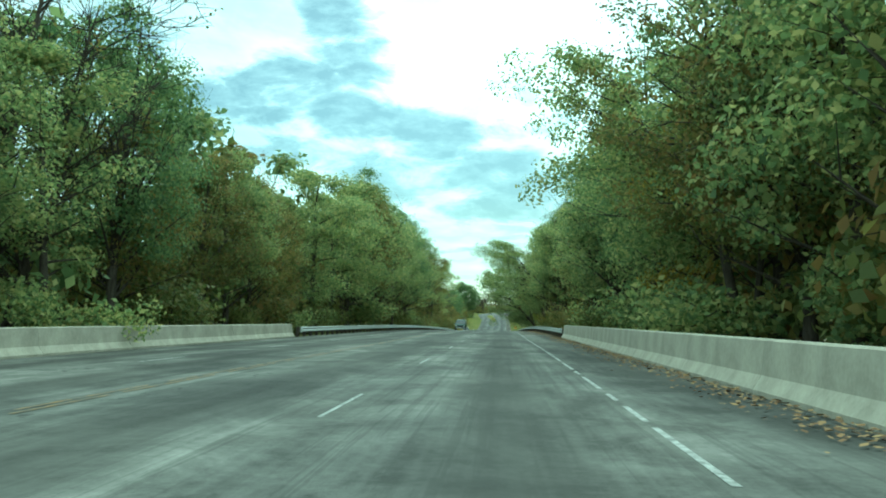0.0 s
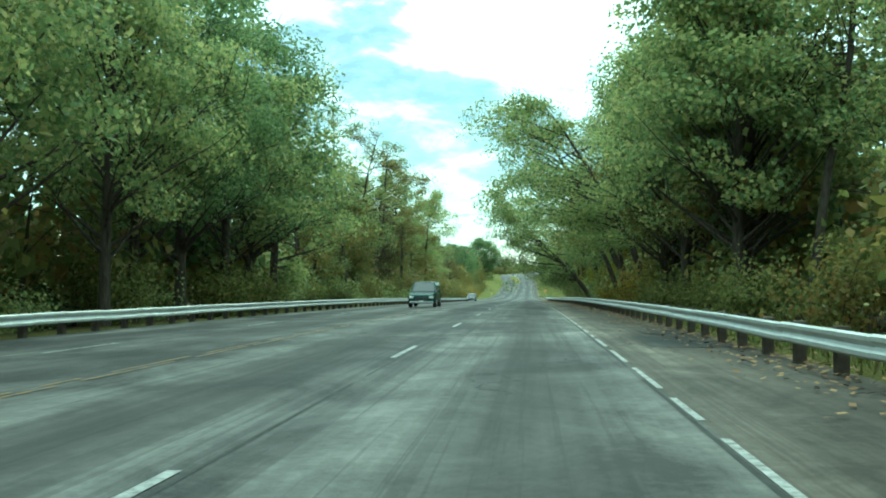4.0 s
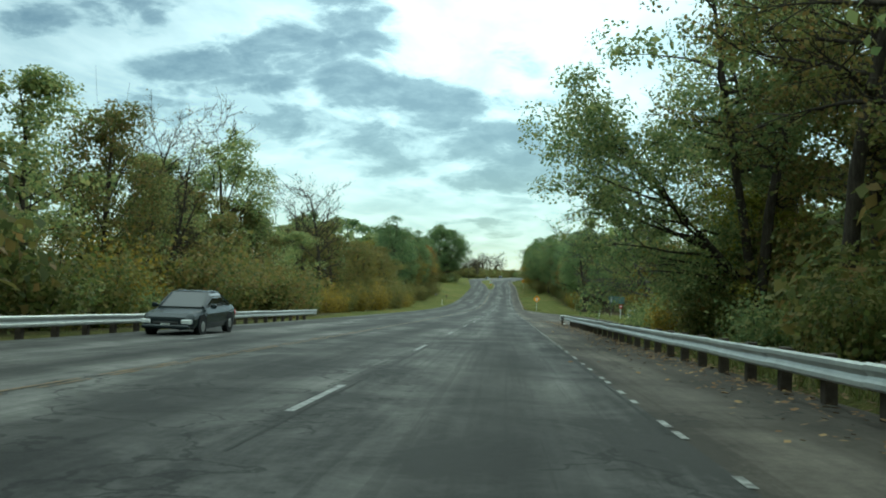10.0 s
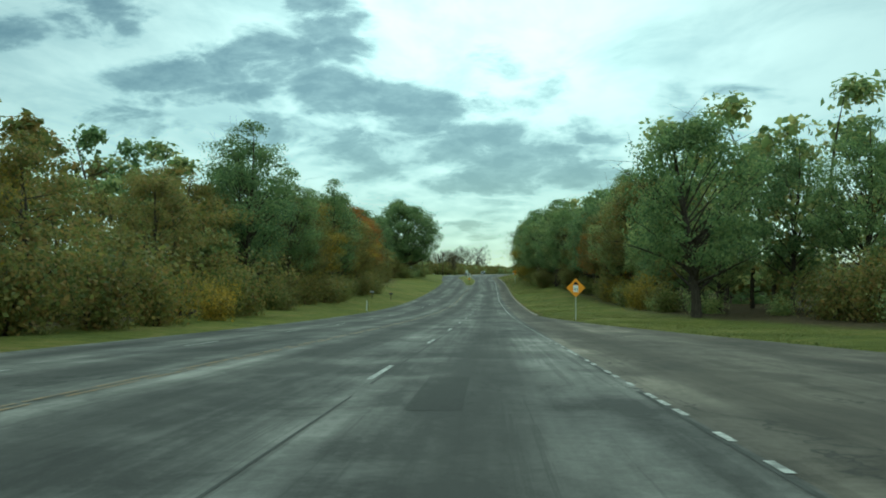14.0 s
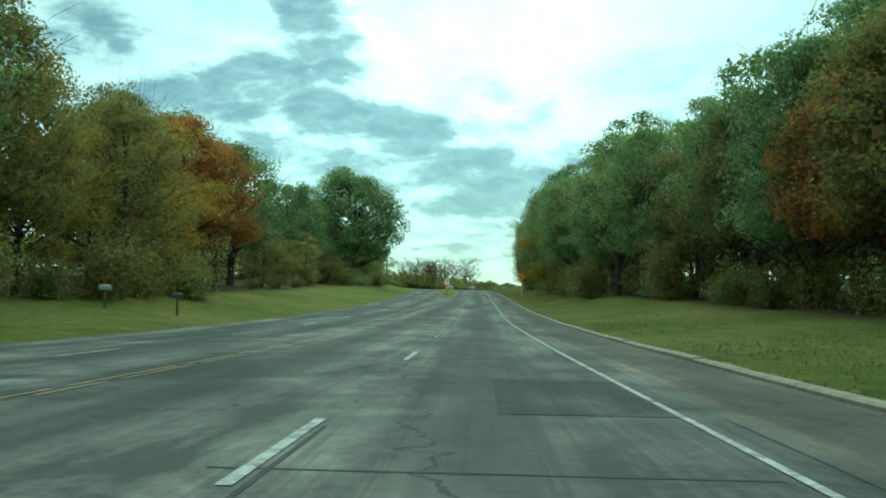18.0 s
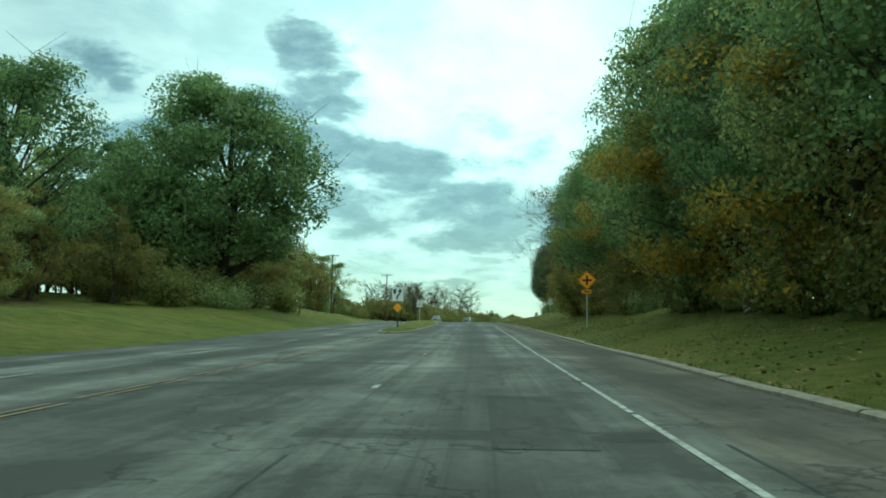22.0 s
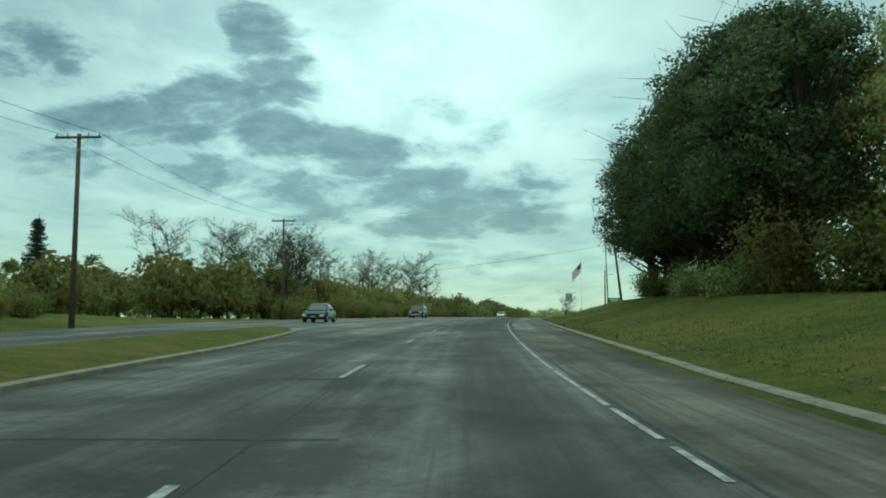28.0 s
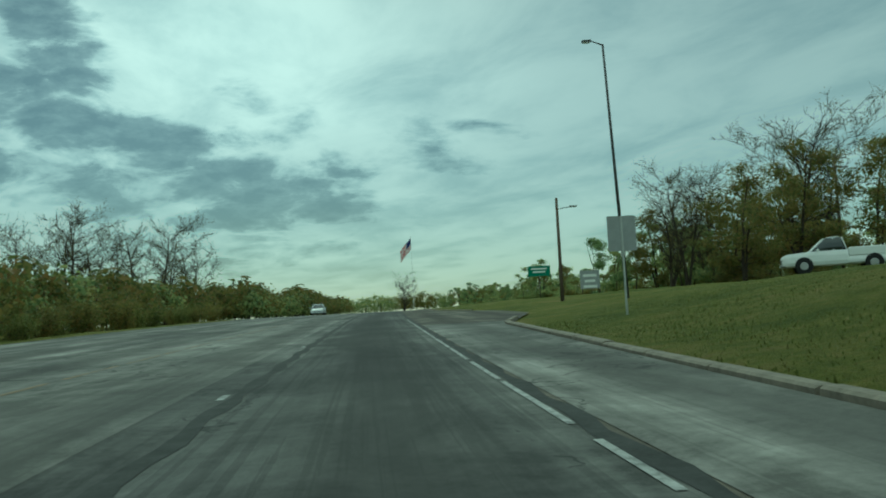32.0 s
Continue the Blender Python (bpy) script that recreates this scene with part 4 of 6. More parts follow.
def grow(seed, height, trunk_r, first, spread, leaves, leaf, mat, bark=BARK, lean=(0.0, 0.0), clump=0.95, bare=0.0, fork=0, shape="round", limbs=22, one_side=None, twigs=0, fill=0.2, sprays=0, bow=0.0):
    """A tree as (wood mesh, crown mesh). first: where the limbs begin, as a share of the height; spread: the crown's radius."""
    rg = random.Random(seed)
    w, tips = Wood(), []
    stems = [(Vector((0, 0, -0.4)), Vector((lean[0], lean[1], 1)), height, trunk_r)]
    for k in range(fork):
        a = rg.uniform(0, 6.28)
        stems.append((Vector((math.cos(a) * trunk_r * 0.8, math.sin(a) * trunk_r * 0.8, -0.4)), Vector((lean[0] + math.cos(a) * 0.3, lean[1] + math.sin(a) * 0.3, 1)), height * rg.uniform(0.7, 0.95), trunk_r * 0.7))
    for st, way, hh, tr in stems:
        n = 9
        pts = limb(rg, st, way, hh, n, 0.045 if shape == "dome" else 0.09, bow)
        w.tube(pts, [tr * (1.25 if i == 0 else 1) * (1 - i / n) ** 0.75 + 0.015 for i in range(n + 1)], 8)
        count = limbs if st is stems[0][0] else limbs // 2
        for k in range(count):
            q = first + (0.98 - first) * ((k + rg.random()) / count)
            x = q * n
            i = min(int(x), n - 1)
            p = pts[i].lerp(pts[i + 1], x - i)
            h = (q - first) / (1 - first)
            if shape == "round":
                env = math.sqrt(max(0.05, 1 - (2 * h - 0.85) ** 2 / 1.4))
            elif shape == "cone":
                env = 1.02 - h
            elif shape == "vase":
                env = 0.45 + 0.65 * h
            else:
                env = 0.75 + 0.3 * math.sin(h * 9 + seed)
            ln = spread * env * rg.uniform(0.7, 1.12)
            a = rg.uniform(0, 6.283)
            if one_side is not None and rg.random() < 0.7:
                a = one_side + rg.gauss(0, 0.6)
                ln *= 1.25
            rise = {"round": 0.10 + 0.62 * h, "cone": -0.12, "vase": 0.8}.get(shape, 0.4 + 0.4 * h)
            d = Vector((math.cos(a), math.sin(a), rise * rg.uniform(0.6, 1.4)))
            bend = 0.16
            if shape == "dome":
                # limbs reach for the skin of a rounded crown
                half = hh * (1 - first) / 2
                sz = -0.75 + 1.72 * (k + rg.random()) / count
                sr = math.sqrt(1 - min(0.98, sz * sz)) * rg.uniform(0.8, 1.05)
                end = Vector((math.cos(a) * sr * spread, math.sin(a) * sr * spread, first * hh + half * (1 + sz * 0.98)))
                end.x, end.y = end.x + p.x * 0.6, end.y + p.y * 0.6
                q = max(first * 0.8, min(0.9, 0.62 * end.z / hh))
                i = min(int(q * n), n - 1)
                p = pts[i].lerp(pts[i + 1], q * n - i)
                d, bend = end - p, 0.09
                ln = d.length
            lp = limb(rg, p, d, ln, 5, bend, 0.02 if shape == "round" else 0.0)
            r0 = max(0.02, tr * 0.42 * (1 - 0.65 * h))
            w.tube(lp, [r0 * (1 - j / 5.6) for j in range(6)], 5)
            for j in range(1, 6):
                tips.append((lp[j], 1.0))
                for t in range(2):
                    d2 = (lp[j] - lp[j - 1]).normalized() + Vector((rg.gauss(0, 0.7), rg.gauss(0, 0.7), rg.gauss(0.12, 0.45)))
                    tw = limb(rg, lp[j], d2, ln * rg.uniform(0.2, 0.4), 2, 0.22)
                    if twigs:
                        w.tube(tw, [max(0.014, r0 * 0.34 * (1 - z / 2.6)) for z in range(3)], 3)
                    elif t == 0:
                        w.tube([tw[0], tw[2]], [max(0.01, r0 * 0.3), 0.008], 3)
                    tips.extend([(tw[1], 0.8), (tw[2], 0.8)])
                    for z in range(twigs):
                        b0 = tw[rg.choice((1, 2))]
                        d3 = d2.normalized() + Vector((rg.gauss(0, 0.7), rg.gauss(0, 0.7), rg.gauss(0.25, 0.5)))
                        tz = limb(rg, b0, d3, ln * rg.uniform(0.10, 0.24), 2, 0.25)
                        w.tube(tz, [0.016, 0.012, 0.007], 3)
                        tips.append((tz[2], 0.5))
    me = mesh_of("trunk", w.v, w.f, bark, True)
    if leaves <= 0:
        return me, None
    if bare:
        tips = [t for t in tips if rg.random() > bare]
    rs = np.random.RandomState(seed + 7)
    pos = np.array([tuple(t[0]) for t in tips])
    rad = np.array([t[1] for t in tips]) * clump
    mid = pos.mean(axis=0)
    if sprays:
        # boughs: rounded sprays of leaf round some of the tips, fullest at the skin of the crown
        if shape == "dome":
            d = rs.normal(size=(sprays, 3))
            d /= np.linalg.norm(d, axis=1)[:, None]
            d[:, 2] = np.where(d[:, 2] < -0.8, -d[:, 2], d[:, 2])
            lump = np.array([noise.noise((x * 1.7 + seed, y * 1.7, z * 1.7)) for x, y, z in d])
            half = height * (1 - first) / 2
            q = rs.uniform(0.66, 0.92, sprays) * (1 + 0.28 * lump)
            mid = np.array((mid[0] * 0.6, mid[1] * 0.6, first * height + half))
            pos = mid + d * q[:, None] * np.array((spread, spread, half))
            rad = rs.uniform(0.65, 1.2, sprays) * clump
        else:
            far = np.linalg.norm((pos - mid) / pos.std(axis=0), axis=1)
            w = far ** 1.2
            sel = rs.choice(len(pos), min(sprays, len(pos)), replace=False, p=w / w.sum())
            pos, rad = pos[sel], rs.uniform(0.65, 1.25, len(sel)) * clump
    dens = rad ** 2 * rs.uniform(0.6, 1.3, len(pos))
    pick = rs.choice(len(pos), leaves, p=dens / dens.sum())
    off = rs.normal(size=(leaves, 3))
    off /= np.linalg.norm(off, axis=1)[:, None]
    away = pos[pick] - mid
    away /= np.linalg.norm(away, axis=1)[:, None] + 1e-6
    if sprays:
        off = off + 0.45 * away
        off[:, 2] += 0.15
        off /= np.linalg.norm(off, axis=1)[:, None]
    reach = rs.random(leaves) ** (0.40 if sprays else 0.62)
    c = pos[pick] + off * (reach * rad[pick])[:, None] * np.array([1, 1, 0.72])
    c[:, 2] = np.maximum(c[:, 2], 0.15)
    # inner sprays, seen only as the shaded depth of the crown
    k = int(leaves * fill)
    size = np.full(leaves, leaf)
    size[:k] *= 1.8
    c[:k, :2] = mid[:2] + (c[:k, :2] - mid[:2]) * 0.70
    return me, leaf_mesh("crown", c, size, mat, seed, off * 0.8 + away * 0.4)


PROTO = {}


def proto(key, *a, **k):
    PROTO[key] = grow(*a, **k)


proto("maple_a", 11, 17, 0.26, 0.14, 4.6, 15000, 0.21, LEAF_GREEN, limbs=32, clump=1.25, shape="dome", sprays=150, fill=0.15)
proto("maple_b", 12, 15, 0.24, 0.10, 4.4, 13000, 0.21, LEAF_GREEN, limbs=26, lean=(0.06, 0.03), clump=1.2, sprays=130, fill=0.15)
proto("maple_c", 13, 19, 0.30, 0.14, 5.0, 17000, 0.215, LEAF_DARK, limbs=34, clump=1.35, shape="dome", sprays=160, fill=0.15)
proto("olive_a", 14, 16, 0.24, 0.13, 4.6, 14000, 0.205, LEAF_OLIVE, limbs=30, clump=1.2, shape="dome", sprays=140, fill=0.15)
proto("olive_b", 15, 13, 0.20, 0.10, 4.2, 10000, 0.22, LEAF_OLIVE, limbs=22, fork=1, clump=1.15, sprays=110)
proto("yellow_a", 16, 13, 0.22, 0.12, 4.3, 17000, 0.165, LEAF_YELLOW, limbs=24, clump=1.15, sprays=120)
proto("orange_a", 17, 14, 0.24, 0.12, 4.6, 12000, 0.21, LEAF_ORANGE, limbs=30, clump=1.25, shape="dome", sprays=120)
proto("tall_thin", 18, 20, 0.20, 0.36, 3.4, 5200, 0.21, LEAF_GREEN, limbs=22, bare=0.25, fill=0, twigs=1, sprays=190, clump=0.8)
proto("arch_a", 19, 17, 0.27, 0.34, 5.0, 12000, 0.21, LEAF_GREEN, lean=(-0.42, -0.05), limbs=20, one_side=3.14, fill=0.0, sprays=170, clump=1.05)
proto("arch_b", 20, 18, 0.24, 0.38, 4.6, 9000, 0.20, LEAF_OLIVE, lean=(-0.30, -0.12), limbs=18, one_side=3.4, fork=1, fill=0.0, sprays=170, clump=0.95)
proto("arch_c", 31, 15.0, 0.30, 0.26, 5.6, 22000, 0.21, LEAF_GREEN, lean=(-0.52, -0.06), limbs=28, one_side=3.2, fill=0.0, sprays=260, clump=1.15, bow=0.03)
proto("tall_full", 32, 19, 0.25, 0.44, 4.4, 13000, 0.205, LEAF_GREEN, limbs=26, lean=(-0.10, 0.02), fill=0.1, sprays=190, clump=1.15)
proto("tall_olive", 33, 18, 0.22, 0.40, 4.0, 8500, 0.19, LEAF_OLIVE, limbs=24, lean=(-0.08, -0.05), fill=0.0, sprays=190, clump=0.95, twigs=1)
proto("gaunt_a", 21, 18, 0.26, 0.35, 4.2, 4200, 0.16, LEAF_OLIVE, limbs=20, bare=0.4, twigs=2, lean=(-0.12, 0.05), fill=0, sprays=260, clump=0.65)
proto("bare_a", 22, 13, 0.24, 0.22, 4.6, 2600, 0.13, LEAF_OLIVE, bark=BARK, limbs=22, bare=0.6, fork=2, shape="vase", twigs=6, fill=0)
proto("bare_b", 23, 11, 0.20, 0.18, 4.2, 2000, 0.13, LEAF_OLIVE, bark=BARK, limbs=20, bare=0.6, fork=2, shape="vase", twigs=6, fill=0)
proto("bare_c", 34, 14, 0.24, 0.25, 5.4, 7000, 0.10, LEAF_OLIVE, bark=BARK_GREY, lean=(-0.30, -0.05), limbs=22, bare=0.7, fork=1, one_side=3.2, twigs=4, fill=0)
proto("lime_a", 35, 8.5, 0.12, 0.08, 3.0, 9000, 0.16, LEAF_LIME, limbs=22, clump=0.95, sprays=100)
proto("oak_round", 24, 20, 0.50, 0.05, 8.6, 42000, 0.29, LEAF_DARK, limbs=64, clump=1.9, shape="dome", fill=0.2, sprays=230)
proto("young_oak", 25, 15, 0.36, 0.10, 5.2, 18000, 0.215, LEAF_DARK, limbs=36, clump=1.3, shape="dome", fill=0.15, sprays=160)
proto("oak_dark", 25, 15, 0.36, 0.10, 5.2, 18000, 0.215, LEAF_OAK, limbs=36, clump=1.3, shape="dome", fill=0.15, sprays=160)
proto("back_a", 26, 17, 0.22, 0.05, 6.0, 1700, 0.56, LEAF_GREEN, limbs=7, clump=1.9, sprays=40)
proto("back_b", 27, 15, 0.22, 0.05, 5.8, 1700, 0.56, LEAF_OLIVE, limbs=7, clump=1.9, sprays=40)
proto("back_c", 28, 19, 0.24, 0.06, 6.2, 1750, 0.56, LEAF_DARK, limbs=7, clump=1.9, sprays=40)
proto("low_a", 36, 5.0, 0.10, 0.0, 3.2, 620, 0.42, LEAF_OLIVE, limbs=5, clump=1.25, shape="dome", sprays=34)
proto("low_b", 37, 4.4, 0.10, 0.0, 3.0, 560, 0.42, LEAF_GREEN, limbs=5, clump=1.2, shape="dome", sprays=32)
proto("far_bare", 30, 12, 0.18, 0.2, 4.0, 500, 0.45, LEAF_OLIVE, bark=BARK_GREY, limbs=12, bare=0.4, fork=1, fill=0)


def shrub(seed, h, r, n, leaf, mat):
    rg = random.Random(seed)
    w, tips = Wood(), []
    for k in range(9):
        a = rg.uniform(0, 6.28)
        d = Vector((math.cos(a) * rg.uniform(0.1, 1) * r / h * 1.3, math.sin(a) * rg.uniform(0.1, 1) * r / h * 1.3, 1))
        p = limb(rg, Vector((math.cos(a) * 0.12, math.sin(a) * 0.12, -0.1)), d, h * rg.uniform(0.65, 1.1), 5, 0.2)
        w.tube(p, [0.03, 0.025, 0.02, 0.015, 0.01, 0.006], 4)
        tips += [(q, 1) for q in p[1:]]
    rs = np.random.RandomState(seed)
    pos = np.array([tuple(t[0]) for t in tips])
    pick = rs.randint(0, len(pos), n)
    c = pos[pick] + rs.normal(size=(n, 3)) * np.array([0.32, 0.32, 0.24]) * r * 0.7
    c[:, 2] = np.abs(c[:, 2]) + 0.05
    return mesh_of("branch_frame", w.v, w.f, BARK, True), leaf_mesh("foliage", c, leaf, mat, seed, (c - c.mean(axis=0)) / (np.linalg.norm(c - c.mean(axis=0), axis=1)[:, None] + 1e-6))


PROTO["shrub_a"] = shrub(41, 2.2, 1.7, 2730, 0.143, LEAF_SHRUB)
PROTO["shrub_b"] = shrub(42, 1.5, 1.5, 2310, 0.129, LEAF_GREEN)
PROTO["shrub_c"] = shrub(43, 3.0, 2.0, 3150, 0.163, LEAF_OLIVE)
PROTO["shrub_y"] = shrub(44, 2.4, 1.7, 2730, 0.136, LEAF_YELLOW)
PROTO["weeds"] = shrub(45, 0.9, 1.3, 700, 0.14, LEAF_SHRUB)


def spruce_meshes():
    rg = random.Random(3)
    w, cs = Wood(), []
    w.tube([Vector((0, 0, -0.3)), Vector((0, 0, 4.5)), Vector((0.05, 0, 9.0))], [0.2, 0.12, 0.02], 7)
    for lvl in range(26):
        z = 0.7 + lvl * 0.31
        ln = 2.5 * (1 - z / 9.3) + 0.15
        for k in range(9):
            a = rg.uniform(0, 6.28)
            d = Vector((math.cos(a), math.sin(a), -0.12 + 0.3 * z / 9))
            p = limb(rg, Vector((0, 0, z)), d, ln * rg.uniform(0.7, 1.1), 4, 0.1)
            w.tube(p, [0.03, 0.022, 0.016, 0.01, 0.005], 3)
            for q in range(26):
                t = rg.random() ** 0.7 * 4
                i = min(3, int(t))
                c = p[i].lerp(p[i + 1], t - i)
                cs.append((c.x + rg.gauss(0, 0.10), c.y + rg.gauss(0, 0.10), c.z + rg.gauss(-0.06, 0.08)))
    return mesh_of("trunk", w.v, w.f, BARK, True), leaf_mesh("crown", cs, 0.26, LEAF_SPRUCE, 9, squash=0.35)


PROTO["spruce"] = spruce_meshes()
TREE_LABEL = {
    "maple": "leafy green roadside tree with dense foliage", "olive": "olive-green autumn tree turning brown", "yellow": "tree with golden yellow autumn leaves",
    "orange": "tree with rusty orange autumn leaves", "tall": "tall thin tree with sparse green leaves", "arch": "leaning tree whose limbs arch over the road",
    "gaunt": "tall dark-trunked tree with thin leaves", "bare": "bare grey tree with fine twigs", "oak": "large round dark green oak beside the road",
    "young": "broad dark green tree on the grass", "back": "woodland tree among other trees", "far": "distant half-bare tree", "lime": "small tree with bright yellow-green leaves", "spruce": "dark blue-green spruce on a lawn",
    "shrub": "leafy shrub at the edge of the woods", "weeds": "low weeds along the verge",
}


def plant(key, s, u, size=1.0, turn=0.0, group="roadside trees", up=-0.05, wide=1.0, flip=False):
    low = key.startswith(("shrub", "weeds"))
    name = "shrub" if low else ("spruce_tree" if key == "spruce" else "tree")
    m = stand(s, u, up, turn)
    ob = thing(name, m, TREE_LABEL[key.split("_")[0]], "shrub" if low else "tree", "roadside shrubs" if low else group)
    ob.scale = (size * wide * (-1 if flip else 1), size * wide, size)
    wood, crown = PROTO[key]
    put("branch_frame" if low else "trunk", wood, ob)
    if crown:
        put("foliage" if low else "crown", crown, ob)
    return ob


def woods(name, spots, label):
    """Far trees of a wood, too many to count, as one object: bark and leaves joined."""
    vs, fs, n0, mi = [], [], 0, []
    mats = [BARK, LEAF_GREEN, LEAF_OLIVE, LEAF_DARK]
    for key, s, u, size, turn in spots:
        m = np.array(stand(s, u, -0.05, turn))
        for me in PROTO[key]:
            if me is None:
                continue
            co = np.empty(len(me.vertices) * 3, np.float32)
            me.vertices.foreach_get("co", co)
            co = co.reshape(-1, 3) * size
            vs.append(co @ m[:3, :3].T.astype(np.float32) + m[:3, 3].astype(np.float32))
            vi = np.empty(len(me.loops), np.int32)
            me.loops.foreach_get("vertex_index", vi)
            fs.append(vi + n0)
            k = mats.index(me.materials[0]) if me.materials[0] in mats else 1
            mi.append(np.full(len(me.polygons), k, np.int32))
            n0 += len(co)
    v, f, mi = np.concatenate(vs), np.concatenate(fs), np.concatenate(mi)
    me = bpy.data.meshes.new(name)
    me.vertices.add(len(v)), me.loops.add(len(f)), me.polygons.add(len(f) // 4)
    me.vertices.foreach_set("co", v.ravel())
    me.loops.foreach_set("vertex_index", f)
    me.polygons.foreach_set("loop_start", np.arange(0, len(f), 4, dtype=np.int32))
    me.polygons.foreach_set("material_index", mi)
    for q in mats:
        me.materials.append(q)
    me.update(calc_edges=True)
    return tagged(new(name, me), label, "woods", kind="stuff")


rt = random.Random(77)
BEHIND = {"right": [], "left": []}


def thicket(s0, s1, u0, u1, step, keys, lo=0.8, hi=1.15):
    s = s0
    while s < s1:
        u = rt.uniform(u0, u1)
        key, z = rt.choice(keys), rt.uniform(lo, hi)
        if hi < 0.5 and key.startswith("back"):
            key, z = rt.choice(("low_a", "low_b", "low_a")), z * 3.2
        BEHIND["right" if u > 0 else "left"].append((key, s + rt.uniform(-0.4, 0.4) * step, u, z, rt.uniform(0, 360)))
        s += step


def forest(s0, s1, u0, u1, step, keys, lo=0.8, hi=1.15, keep=None):
    """Trees at random along a stretch; u0 to u1 across it. keep: (stretch, stretch) left free."""
    s = s0
    while s < s1:
        q = s + rt.uniform(-0.35, 0.35) * step
        u = rt.uniform(u0, u1)
        z = rt.uniform(lo, hi)
        k = rt.choice(keys)
        turn = rt.uniform(0, 360)
        if not (keep and any(a < q < b for a, b in keep)):
            plant(k, q, u, z, turn, wide=rt.uniform(0.9, 1.15))
        s += step

# ---- right of the road, from the bridge to the gate
GREENS = ["maple_a", "maple_b", "maple_c", "maple_a", "maple_b", "olive_a"]
BACKS = ["back_a", "back_b", "back_c", "back_a"]
LOW = ["shrub_a", "shrub_b", "shrub_c", "shrub_a"]
forest(20, 60, 10.6, 12.2, 6.0, ["maple_a", "maple_b", "olive_a", "lime_a", "maple_b"], 0.98, 1.16)
forest(60, 98, 9.0, 10.6, 5.4, GREENS, 0.92, 1.14)
forest(99, 127, 10.4, 13.0, 5.0, ["tall_thin", "gaunt_a", "tall_thin"], 0.85, 1.0)
forest(128, 152, 9.0, 10.4, 5.4, GREENS, 0.92, 1.1)
forest(14, 46, 14, 18, 7.0, ["maple_b", "olive_a", "yellow_a", "maple_a"], 0.9, 1.1)
plant("arch_a", 47, 13.2, 1.0, 0)
plant("arch_b", 37, 10.2, 0.95, 0)
plant("yellow_a", 44, 12.4, 1.1, 40)
plant("olive_a", 32, 10.8, 1.1, 140)
for s, u, z, k in ((157, 9.5, 1.0, "arch_a"), (166, 9.0, 1.08, "arch_a"), (176, 10, 0.95, "arch_b"), (188, 10.5, 1.0, "arch_a"), (203, 8.6, 1.0, "arch_c"), (213, 10.5, 1.0, "arch_b"),
                   (219, 10.8, 1.0, "gaunt_a"), (227, 10.0, 1.0, "arch_b"), (229, 11.0, 1.0, "gaunt_a"), (237, 9.6, 1.1, "arch_a"), (243, 10.4, 1.1, "gaunt_a"), (256, 10.2, 1.05, "gaunt_a"),
                   (251, 11, 1.05, "gaunt_a"), (268, 12.6, 0.8, "arch_c"), (266, 10.5, 1.0, "gaunt_a"), (293, 12.8, 0.98, "bare_c"), (271, 13, 0.9, "gaunt_a")):
    plant(k, s, u, z, 0 if k in ("arch_a", "arch_b", "arch_c", "bare_c") else s * 37 % 360)
forest(164, 222, 11.0, 14.5, 5.5, ["tall_full", "tall_olive", "tall_full"], 0.95, 1.1)
forest(222, 276, 10.5, 14.5, 5.5, ["tall_olive", "gaunt_a", "tall_full"], 0.9, 1.05)
forest(150, 290, 14, 19, 9.0, ["tall_thin", "olive_a", "yellow_a", "olive_b", "gaunt_a"], 0.75, 1.05)
for s, u, z in ((199, 12.5, 1.0), (207, 10.6, 0.85), (212, 13, 1.05), (217, 11.2, 0.8), (224, 13, 1.0), (233, 12.2, 0.8), (246, 13, 0.9), (268, 11.5, 0.8)):
    plant("lime_a", s, u, z, s * 41 % 360)
for s, u, z in ((128, 8.6, 1.05), (139, 8.4, 1.05), (149, 8.8, 1.0)):
    plant("maple_a", s, u, z, s * 29 % 360)
thicket(68, 225, 16, 22, 5.0, BACKS)
thicket(225, 300, 18, 24, 6.5, BACKS, 0.6, 0.85)
thicket(36, 300, 23, 34, 7.0, BACKS)
thicket(20, 290, 12, 15, 4.5, BACKS, 0.3, 0.45)
forest(66, 150, 6.8, 8.2, 6.0, LOW + ["shrub_y"], 0.8, 1.25)
forest(150, 300, 8.0, 12, 5.0, LOW + ["shrub_y"], 0.8, 1.3)
# ---- left of the road, to the end of the guard rail
forest(14, 75, -18.5, -16, 5.5, GREENS, 0.62, 0.8)
plant("bare_a", 30, -18, 1.15, 70)
forest(75, 150, -17, -15.2, 5.6, GREENS, 0.85, 1.08)
forest(150, 215, -20, -16.5, 6.0, ["tall_thin", "olive_a", "gaunt_a", "bare_a", "maple_b", "olive_b"], 0.75, 0.95)
forest(215, 262, -24, -21, 6.0, ["olive_b", "yellow_a", "olive_b", "maple_b"], 0.55, 0.75)
plant("tall_full", 244, -18, 0.98, 100)
plant("tall_full", 249, -20.5, 0.95, 200)
plant("tall_olive", 239, -19.5, 0.95, 30)
plant("tall_full", 214, -17.2, 0.95, 300)
plant("tall_olive", 206, -17.0, 1.0, 150)
plant("tall_olive", 197, -18.5, 1.0, 80)
plant("bare_a", 282, -22, 0.9, 10)
plant("bare_a", 325, -20.5, 1.05, 200)
plant("olive_b", 329, -23.5, 0.7, 90)
plant("maple_a", 303, -24.2, 0.95, 10)
thicket(14, 262, -24, -18.5, 3.2, BACKS, 0.3, 0.45)
plant("tall_thin", 176, -17.5, 1.0, 20)
plant("gaunt_a", 183, -18.5, 1.05, 120)
plant("tall_thin", 190, -17.8, 0.95, 220)
thicket(14, 262, -32, -21, 4.4, BACKS, 0.75, 1.05)
